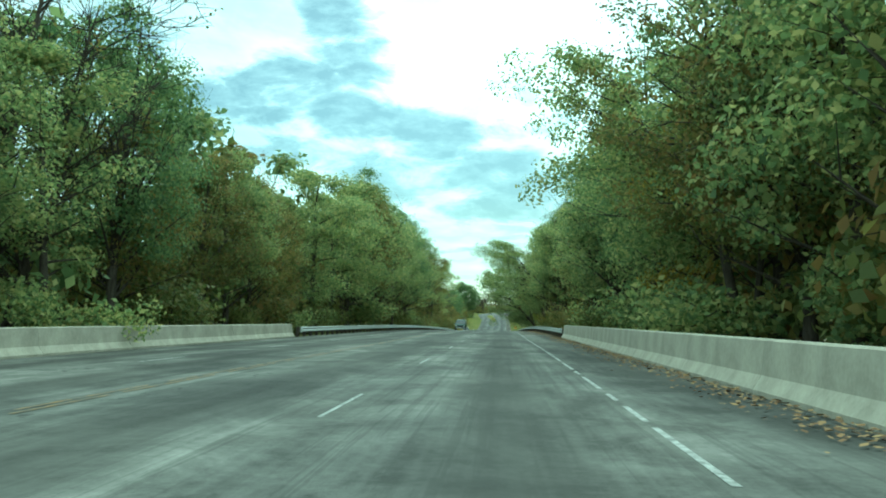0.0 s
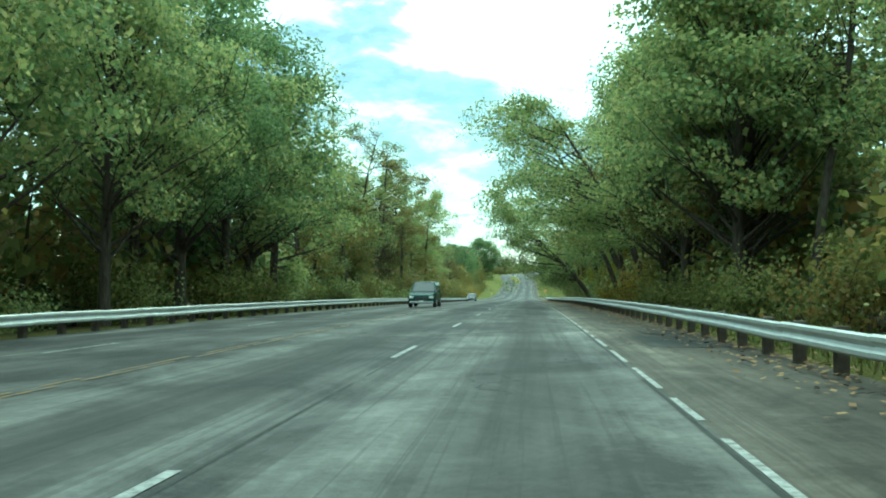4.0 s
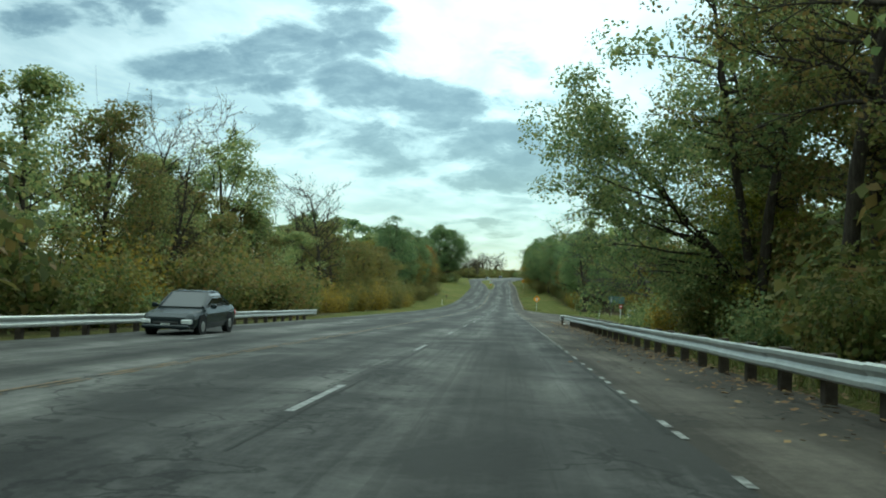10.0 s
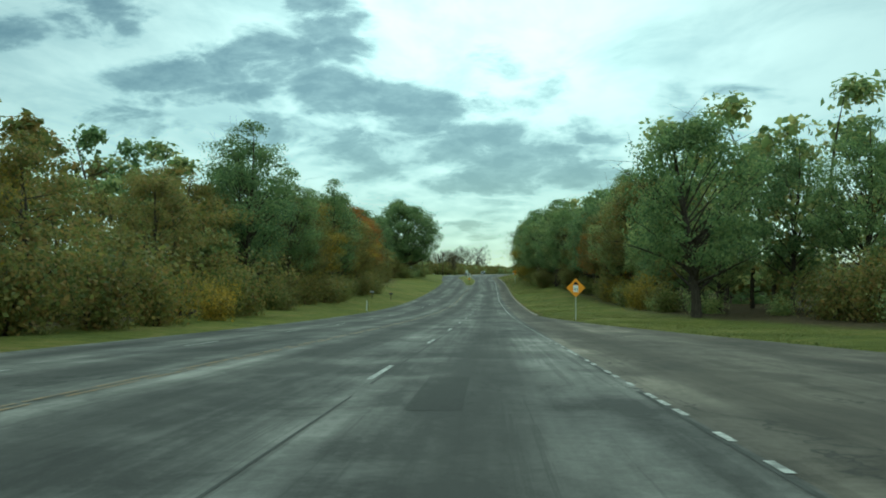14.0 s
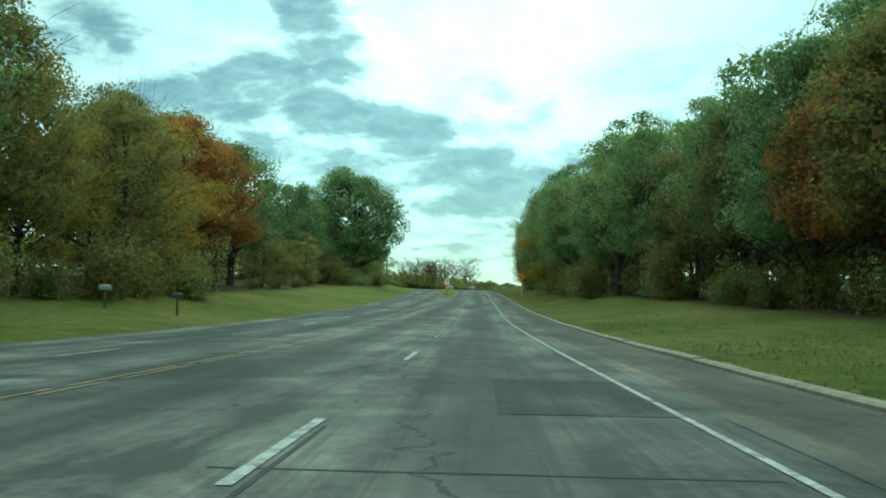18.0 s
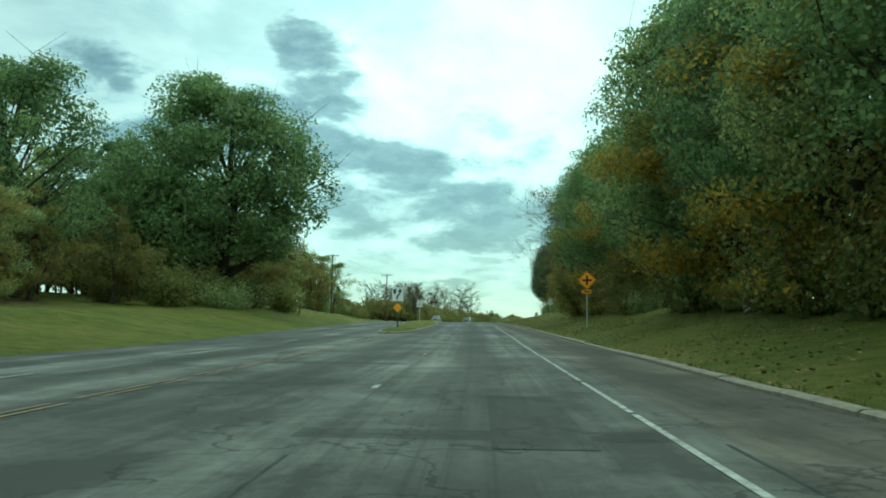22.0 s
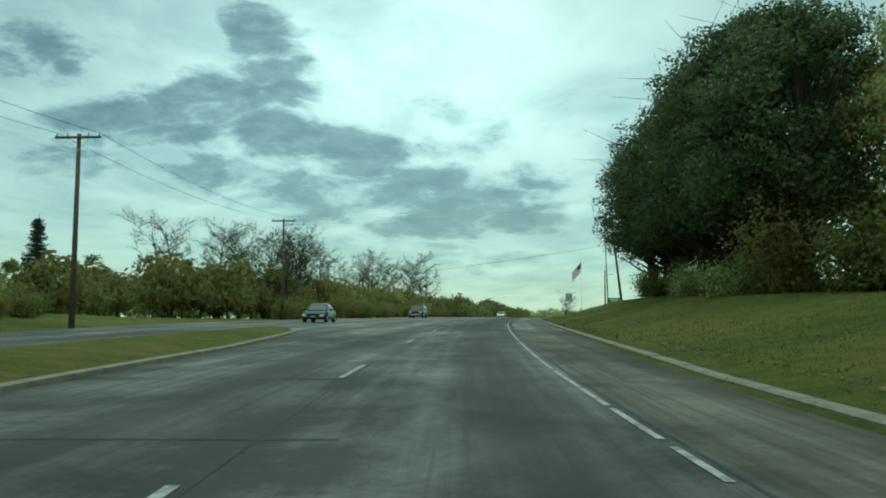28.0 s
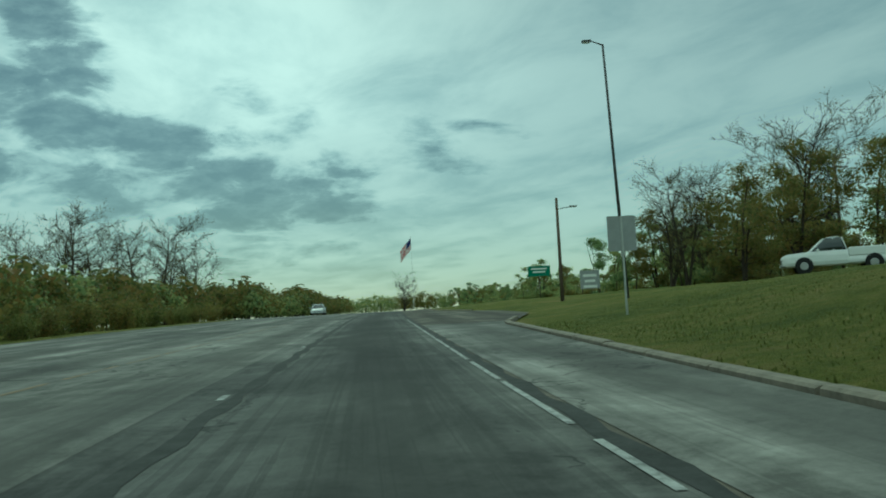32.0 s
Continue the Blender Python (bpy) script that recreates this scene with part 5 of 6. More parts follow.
forest(40, 300, -18.2, -15.8, 6.0, LOW, 1.0, 1.6)
forest(262, 395, -25, -18.5, 6.2, ["olive_a", "olive_b", "olive_b", "maple_b", "yellow_a", "olive_b"], 0.55, 0.78)
forest(265, 395, -19, -17, 5.5, ["shrub_c", "shrub_a", "shrub_y", "shrub_c"], 1.0, 1.7)
thicket(262, 420, -40, -27, 5.5, BACKS, 0.55, 0.78)
# ---- right: woods behind the gate and along the grass
forest(285, 398, 24, 29, 8.0, ["olive_a", "olive_b", "maple_c", "olive_b"], 0.55, 0.75)
plant("yellow_a", 362, 21.5, 0.82, 30)
plant("yellow_a", 367, 25, 0.85, 200)
plant("young_oak", 389, 14.8, 0.98, 15)
forest(300, 398, 21, 25, 5.5, LOW, 1.0, 1.6)
thicket(290, 420, 30, 44, 6.0, BACKS, 0.6, 0.85)
forest(400, 434, 17.0, 20.5, 5.2, ["olive_a", "maple_a", "olive_b", "young_oak"], 0.58, 0.74)
forest(434, 500, 17.0, 20.0, 5.2, ["young_oak", "maple_c", "olive_a", "maple_a", "olive_b", "orange_a"], 0.82, 1.0)
forest(440, 506, 20.5, 23.5, 7.0, ["maple_c", "maple_a", "young_oak"], 0.9, 1.02)
forest(398, 520, 15.2, 17.5, 5.0, LOW + ["shrub_y"], 1.0, 1.6)
thicket(400, 640, 22, 34, 5.5, BACKS, 0.85, 1.12)
forest(500, 530, 13.5, 16, 4.6, ["maple_c", "young_oak", "maple_a", "maple_c"], 0.80, 1.0)
forest(530, 562, 11.0, 13.0, 4.6, ["maple_c", "young_oak", "maple_a", "maple_c"], 0.78, 0.94)
forest(566, 590, 11.0, 13.4, 4.6, ["maple_c", "young_oak", "maple_a"], 0.72, 0.88)
plant("yellow_a", 535, 11.8, 1.0, 30)
plant("yellow_a", 548, 11.4, 1.05, 100)
plant("yellow_a", 577, 11.6, 0.85, 10)
plant("maple_b", 553, 10.6, 1.0, 10)
forest(588, 604, 12.5, 15, 4.5, ["maple_c", "maple_b"], 0.8, 1.0)
plant("bare_c", 607, 14.8, 1.0, 0)
plant("gaunt_a", 610, 14.5, 0.9, 200)
plant("olive_b", 598, 11.5, 0.95, 60)
forest(510, 600, 10.8, 12.6, 4.6, ["shrub_b", "shrub_a", "shrub_c", "shrub_b"], 1.0, 1.6)
forest(604, 690, 15, 19, 4.8, ["olive_a", "olive_b", "maple_a", "yellow_a", "maple_b"], 0.68, 0.9)
plant("gaunt_a", 636, 19, 0.9, 20)
forest(604, 690, 13.8, 16, 5.0, LOW + ["shrub_y"], 1.0, 1.5)
thicket(640, 722, 21, 32, 5.0, BACKS, 0.7, 0.9)
forest(692, 726, 14.6, 16.6, 3.6, ["oak_dark", "oak_dark", "oak_dark"], 0.98, 1.14)
plant("oak_dark", 728, 14.6, 0.95, 40)
plant("oak_dark", 731, 17.5, 0.98, 140)
plant("olive_a", 724, 15.5, 0.85, 250)
forest(692, 734, 13.0, 15, 4.4, ["shrub_b", "shrub_a"], 1.0, 1.5)
# ---- left: lawn trees, the big oak, the far lawns
plant("oak_round", 594, -25.0, 1.14, 20, wide=1.1)
plant("young_oak", 566, -31, 1.15, 80)
forest(572, 612, -28, -20, 3.6, ["shrub_a", "shrub_b", "shrub_c"], 1.2, 1.8)
thicket(556, 670, -62, -44, 2.6, BACKS, 0.3, 0.45)
plant("orange_a", 497, -27, 1.15, 10)
plant("orange_a", 503, -25.5, 1.05, 130)
plant("orange_a", 500, -31, 1.15, 230)
plant("olive_a", 489, -30, 1.05, 60)
plant("young_oak", 520, -29, 1.15, 200)
plant("young_oak", 511, -33, 1.25, 20)
plant("maple_c", 507, -37, 1.0, 20)
forest(398, 486, -28, -22, 5.4, ["olive_a", "maple_c", "olive_b", "olive_a", "yellow_a"], 0.72, 0.95)
forest(398, 486, -22, -19, 5.6, ["shrub_c", "shrub_a"], 1.0, 1.5)
forest(515, 572, -29, -24, 6.0, ["olive_b", "maple_b", "shrub_c"], 0.45, 0.6)
forest(588, 650, -36, -30, 3.8, ["maple_b", "olive_a", "maple_c", "olive_b", "young_oak"], 0.75, 0.95)
forest(632, 690, -36, -30, 3.4, ["maple_b", "olive_a", "yellow_a", "olive_b", "olive_b"], 0.68, 0.85)
forest(682, 712, -30, -26, 6.0, ["shrub_c", "olive_b", "shrub_a"], 0.45, 0.9)
thicket(400, 640, -56, -36, 5.0, BACKS, 0.8, 1.05)
thicket(600, 690, -48, -36, 4.0, BACKS, 0.55, 0.75)
thicket(486, 600, -44, -32, 3.0, BACKS, 0.25, 0.4)
thicket(600, 740, -44, -35, 2.4, BACKS, 0.2, 0.32)
plant("spruce", 722, -38, 0.95, 0)
for s, u, z, k in ((738, -33, 0.75, "bare_a"), (742, -30, 0.72, "bare_a"), (746, -23.5, 0.7, "bare_b"), (752, -28, 0.9, "bare_b"), (757, -25.5, 0.82, "bare_a"), (766, -28, 0.98, "bare_b"), (771, -30, 0.85, "bare_a"), (760, -34, 1.0, "bare_b"), (780, -29, 0.8, "bare_a"),
                   (862, -46, 1.2, "bare_b"), (872, -44, 1.25, "bare_a"), (885, -46, 1.3, "bare_b"), (893, -42, 1.2, "bare_a"), (905, -40, 1.35, "bare_a"), (912, -38, 1.3, "bare_b"), (1000, 4, 0.9, "bare_b")):
    plant(k, s, u, z, s * 53 % 360, "bare trees beyond the far lanes")
forest(735, 860, -25, -21, 5.0, ["shrub_c", "shrub_a", "shrub_c"], 0.75, 1.15)
thicket(728, 900, -33, -25, 1.5, ["back_b", "far_bare", "back_b", "back_a"], 0.26, 0.38)
thicket(735, 900, -52, -34, 2.6, ["far_bare", "back_b", "back_a"], 0.26, 0.38)
thicket(728, 900, -75, -54, 2.2, BACKS, 0.38, 0.52)
thicket(900, 1150, -46, -26, 2.6, ["far_bare", "back_b", "back_a", "back_c"], 0.26, 0.42)
thicket(880, 1100, -26, -18, 4.0, ["back_b", "back_a"], 0.26, 0.42)
# ---- right: the hill with the pick-up, beyond it the junction
for s, u, z, k in ((846, 40, 1.3, "bare_b"), (852, 46, 1.2, "bare_a"), (838, 35, 0.95, "bare_b"), (836, 53, 1.45, "bare_a"), (842, 57, 1.45, "bare_a"), (846, 49, 1.0, "olive_b")):
    plant(k, s, u, z, s * 31 % 360, "bare trees on the hill")
forest(800, 870, 40, 62, 3.6, ["shrub_c", "olive_b", "shrub_c", "olive_b"], 0.6, 0.95)
forest(736, 748, 16, 22, 2.6, ["weeds", "shrub_a", "shrub_c"], 0.7, 1.0)
thicket(850, 900, 36, 84, 1.3, BACKS, 0.42, 0.6)
thicket(800, 1150, 62, 110, 6.0, BACKS, 0.5, 0.7)
thicket(900, 1150, 26, 70, 2.6, BACKS, 0.3, 0.5)
thicket(322, 372, 30, 36, 4.5, ["low_a", "low_b"], 1.3, 1.8)
for k in range(70):
    BEHIND["right"].append((rt.choice(("low_a", "low_b")), 1200 + rt.uniform(-20, 60), -110 + k * 4.0, rt.uniform(1.5, 2.1), rt.uniform(0, 360)))
woods("woods_right", BEHIND["right"], "autumn woodland of mixed green and brown trees")
woods("woods_left", BEHIND["left"], "autumn woodland of mixed green and brown trees")



# ---------------------------------------------------------------- signs
def letters(name, text, height, mat, parent, at):
    cu = bpy.data.curves.new(name, "FONT")
    cu.body, cu.size, cu.align_x, cu.align_y, cu.extrude = text, height, "CENTER", "CENTER", 0.002
    cu.materials.append(mat)
    ob = new(name, cu)
    me = bpy.data.meshes.new_from_object(ob)
    bpy.data.objects.remove(ob)
    return put(name, me, parent, at=at)


def square(w, h, cx=0.0, cz=0.0, r=0.0):
    if not r:
        return [(cx - w / 2, cz - h / 2), (cx + w / 2, cz - h / 2), (cx + w / 2, cz + h / 2), (cx - w / 2, cz + h / 2)]
    out = []
    for qx, qz, a0 in ((1, -1, -90), (1, 1, 0), (-1, 1, 90), (-1, -1, 180)):
        for k in range(4):
            a = radians(a0 + 30 * k)
            out.append((cx + qx * (w / 2 - r) + r * math.cos(a), cz + qz * (h / 2 - r) + r * math.sin(a)))
    return out


def diamond(side, cz):
    d = side / math.sqrt(2)
    return [(0, cz - d), (d, cz), (0, cz + d), (-d, cz)]


def sign_post(m, top, label, group="road signs", name="road_sign", wood=False):
    ob = thing(name, m, label, "road sign", group)
    if wood:
        part("post", box(-0.05, 0.05, -0.05, 0.05, -0.5, top, 0.008), WOOD_POST, ob)
    else:
        bm = plate([(-0.035, 0), (-0.035, 1), (0.035, 1), (0.035, 0)], -0.004, 0.004)
        bm.free()
        sec = [(-0.035, 0.0), (-0.02, 0.0), (-0.014, -0.03), (0.014, -0.03), (0.02, 0.0), (0.035, 0.0), (0.035, 0.005), (0.02, 0.005), (0.0, -0.022), (-0.02, 0.005), (-0.035, 0.005)]
        v = [(x, y, -0.5) for x, y in sec] + [(x, y, top) for x, y in sec]
        n = len(sec)
        f = [(i, (i + 1) % n, (i + 1) % n + n, i + n) for i in range(n)] + [tuple(range(n))[::-1], tuple(range(n, 2 * n))]
        put("post", mesh_of("post", v, f, STEEL), ob)
    return ob




def cross_sign(m):
    z = 2.55
    ob = sign_post(m, z + 0.45, "amber diamond crossroads sign with small plaque on a steel post")
    p = part("panel", plate(diamond(0.86, z), -0.045, -0.04), SIGN_ORANGE, ob, "amber diamond panel")
    part("border", plate([(x * 0.93, (q - z) * 0.93 + z) for x, q in diamond(0.86, z)], -0.048, -0.046), SIGN_BLACK, p)
    part("face", plate([(x * 0.88, (q - z) * 0.88 + z) for x, q in diamond(0.86, z)], -0.051, -0.049), SIGN_ORANGE, p)
    part("cross_bar", plate(square(0.62, 0.115, 0, z), -0.055, -0.052), SIGN_BLACK, p)
    part("cross_stem", plate(square(0.115, 0.62, 0, z), -0.058, -0.0555), SIGN_BLACK, p)
    k = part("plaque", plate(square(0.62, 0.2, 0, z - 0.74, 0.03), -0.045, -0.04), SIGN_ORANGE, ob, "small amber plaque")
    part("text_bar", plate(square(0.48, 0.07, 0, z - 0.74), -0.049, -0.046), SIGN_BLACK, k)
    return ob


def keep_right_sign(m):
    ob = sign_post(m, 2.95, "white median sign with black curved arrow over amber marker", wood=True)
    z = 2.42
    p = part("panel", plate(square(0.76, 0.95, 0, z, 0.05), -0.07, -0.06), SIGN_WHITE, ob, "white panel with a black curved arrow")
    nose = [(-0.10, z + 0.34), (-0.30, z + 0.34), (-0.30, z + 0.10), (-0.22, z - 0.06), (-0.14, z + 0.06)]
    part("nose_mark", plate(nose, -0.074, -0.071), SIGN_BLACK, p)
    shaft = [(-0.12, -0.38), (-0.02, -0.38), (0.0, -0.2), (0.16, 0.0), (0.19, 0.16), (0.09, 0.16), (0.05, 0.02), (-0.09, -0.14)]
    part("arrow_shaft", plate([(x, q + z) for x, q in shaft], -0.074, -0.071), SIGN_BLACK, p)
    part("arrow_head", plate([(0.0, z + 0.15), (0.30, z + 0.15), (0.15, z + 0.40)], -0.077, -0.0745), SIGN_BLACK, p)
    part("marker", plate(diamond(0.46, 1.5), -0.07, -0.06), SIGN_ORANGE, ob, "plain amber diamond marker")
    return ob


def limit_sign(m, back=False):
    ob = sign_post(m, 2.85, "white speed limit 45 sign on a steel post in the grass")
    z = 2.35
    p = part("panel", plate(square(0.78, 0.95, 0, z, 0.05), -0.045, -0.04), SIGN_WHITE, ob, "white panel with black lettering")
    bd = part("border", plate(square(0.74, 0.91, 0, z, 0.04), -0.048, -0.046), SIGN_BLACK, p)
    part("face", plate(square(0.71, 0.88, 0, z, 0.035), -0.051, -0.049), SIGN_WHITE, p)
    for t, h, dz in (("SPEED", 0.2, 0.31), ("LIMIT", 0.2, 0.12), ("45", 0.5, -0.2)):
        letters("lettering", t, h, SIGN_BLACK, p, pose(0, -0.053, z + dz, 90, 0, 0))
    return ob


def ahead_sign(m):
    z = 2.2
    ob = sign_post(m, z + 0.45, "amber diamond sign warning of a 45 limit ahead")
    p = part("panel", plate(diamond(0.92, z), -0.045, -0.04), SIGN_ORANGE, ob, "amber diamond panel")
    part("limit_panel", plate(square(0.34, 0.46, 0, z - 0.06), -0.049, -0.046), SIGN_WHITE, p)
    part("arrow", plate([(-0.2, z + 0.22), (0.2, z + 0.22), (0.0, z + 0.45)], -0.049, -0.046), SIGN_BLACK, p)
    letters("lettering", "45", 0.28, SIGN_BLACK, p, pose(0, -0.051, z - 0.12, 90, 0, 0))
    return ob


def back_sign(m, w, h, z, label, round_=False, wood=False):
    """A sign seen from behind: bare metal sheet on its post."""
    ob = sign_post(m, z + h / 2, label, wood=wood)
    if round_:
        q = [(w / 2 * math.cos(radians(22.5 + 45 * k)), z + w / 2 * math.sin(radians(22.5 + 45 * k))) for k in range(8)]
    else:
        q = square(w, h, 0, z, 0.04)
    part("panel", plate(q, 0.01, 0.016), SIGN_BACK, ob, "bare grey metal sheet")
    return ob


def board_sign(m, w, h, z, mat, label, bars=2, posts=2, barmat=None):
    """A board on two posts with unreadable lettering."""
    ob = thing("sign_board", m, label, "sign board")
    for k in range(posts):
        x = 0 if posts == 1 else (-w * 0.4 + k * w * 0.8)
        part("post", box(x - 0.05, x + 0.05, -0.04, 0.04, -0.5, z + h / 2, 0.006), WOOD_POST, ob)
    p = part("panel", plate(square(w, h, 0, z, 0.05), -0.075, -0.045), mat, ob)
    for k in range(bars):
        part("text_bar", plate(square(w * (0.7 - 0.15 * (k % 2)), h * 0.14, 0, z + h * (0.22 - 0.3 * k)), -0.08, -0.0765), barmat or SIGN_WHITE, p)
    return ob


# ---------------------------------------------------------------- poles, wires, flag
def utility_pole(m, h, arms=1, lean=0.0, light=False, label="weathered wooden utility pole with a crossarm and insulators"):
    ob = thing("utility_pole", m @ pose(0, 0, 0, 0, lean, 0), label, "utility pole", "utility poles")
    part("pole", rod((0, 0, -1), (0, 0, h), 0.16, 0.10, 10), POLE_WOOD, ob, smooth=True)
    for k in range(arms):
        z = h - 0.25 - 0.9 * k
        a = part("crossarm", box(-1.2, 1.2, -0.16, -0.06, z, z + 0.12, 0.01), POLE_WOOD, ob)
        for x in (-1.1, -0.55, 0.55, 1.1):
            part("insulator", rod((x, -0.11, z + 0.12), (x, -0.11, z + 0.3), 0.05, 0.03, 8), SIGN_BACK, a)
        for sx in (-1, 1):
            part("brace", rod((0, -0.1, z - 0.65), (0.62 * sx, -0.11, z), 0.014, None, 5), STEEL, a)
    return ob


def street_lamp(m, h, label, lean=0.0):
    ob = thing("street_lamp", m @ pose(0, 0, 0, 0, lean, 0), label, "street lamp")
    part("pole", rod((0, 0, -0.5), (0, 0, h), 0.11, 0.06, 10), DARK_METAL, ob, smooth=True)
    part("arm", rod((0, 0, h - 0.05), (-0.75, -0.2, h + 0.18), 0.04, 0.03, 8), DARK_METAL, ob)
    k = part("lamp_head", box(-1.25, -0.7, -0.32, -0.1, h + 0.10, h + 0.24, 0.04), DARK_METAL, ob)
    part("lens", box(-1.2, -0.78, -0.29, -0.13, h + 0.05, h + 0.10, 0.02), LAMP_GLASS, k)
    return ob


def wire(name, p, q, sag, r=0.018, label="black overhead cable between poles"):
    p, q = Vector(p), Vector(q)
    w = Wood()
    pts = [p.lerp(q, i / 20) - Vector((0, 0, sag * 4 * (i / 20) * (1 - i / 20))) for i in range(21)]
    w.tube(pts, [r] * 21, 4)
    return tagged(new(name, mesh_of(name, w.v, w.f, SIGN_BLACK)), label, "cable", "overhead cables")


def flag_pole(m, h, fw, fh):
    ob = thing("flag_pole", m, "tall white flagpole with a striped flag hanging in folds", "flagpole")
    part("pole", rod((0, 0, -0.5), (0, 0, h), 0.16, 0.08, 10), PAINT_WHITE, ob, smooth=True)
    part("finial", rod((0, 0, h), (0, 0, h + 0.3), 0.16, 0.1, 8), STEEL, ob)
    fl = new("flag")
    fl.parent = ob
    n = 14

    def cloth(name, z0, z1, x0, x1, mat, parent):
        v, f = [], []
        for i in range(n + 1):
            q = x0 + (x1 - x0) * i / n
            for z in (z0, z1):
                v.append((-q * fw * 0.62, 0.25 * math.sin(q * 9) + 0.02, h - 0.2 - fh * (1 - z) - q * fw * 0.75 - 0.12 * math.sin(q * 7)))
        for i in range(n):
            f.append((2 * i, 2 * i + 2, 2 * i + 3, 2 * i + 1))
        put(name, mesh_of(name, v, f, mat, True), parent)
    for k in range(13):
        cloth("stripe", 1 - (k + 1) / 13, 1 - k / 13, 0.42 if k < 7 else 0.0, 1.0, FLAG_RED if k % 2 == 0 else PAINT_WHITE, fl)
    cloth("canton", 6 / 13, 1, 0, 0.42, FLAG_BLUE, fl)
    return ob


# ---------------------------------------------------------------- cars
def wheel(parent, x, y, r, w=0.21):
    t = part("wheel", rod((x - w / 2, y, r), (x + w / 2, y, r), r, None, 20), TYRE, parent, "black tyre")
    s = 1 if x > 0 else -1
    part("rim", rod((x + s * (w / 2 - 0.03), y, r), (x + s * (w / 2 + 0.012), y, r), r * 0.62, r * 0.5, 14), RIM, t, "metal rim")


def loft(stations, mat_name_unused=None):
    """Body from cross sections: (y, half width low, half width high, z low, z high), with rounded shoulders."""
    v, f = [], []
    n = 8
    for y, a, b, z0, z1 in stations:
        v += [(-a * 0.94, y, z0), (-a, y, z0 + (z1 - z0) * 0.3), (-a * 0.98, y, z0 + (z1 - z0) * 0.72), (-b, y, z1), (b, y, z1), (a * 0.98, y, z0 + (z1 - z0) * 0.72), (a, y, z0 + (z1 - z0) * 0.3), (a * 0.94, y, z0)]
    m = len(stations)
    for i in range(m - 1):
        for j in range(n):
            f.append((i * n + j, i * n + (j + 1) % n, (i + 1) * n + (j + 1) % n, (i + 1) * n + j))
    f += [tuple(range(n))[::-1], tuple(range((m - 1) * n, m * n))]
    bm = bmesh.new()
    vs = [bm.verts.new(q) for q in v]
    for q in f:
        bm.faces.new([vs[i] for i in q])
    bmesh.ops.recalc_face_normals(bm, faces=bm.faces)
    bmesh.ops.bevel(bm, geom=[e for e in bm.edges if e.calc_face_angle(0) > 0.35], offset=0.035, segments=2, affect="EDGES")
    return bm


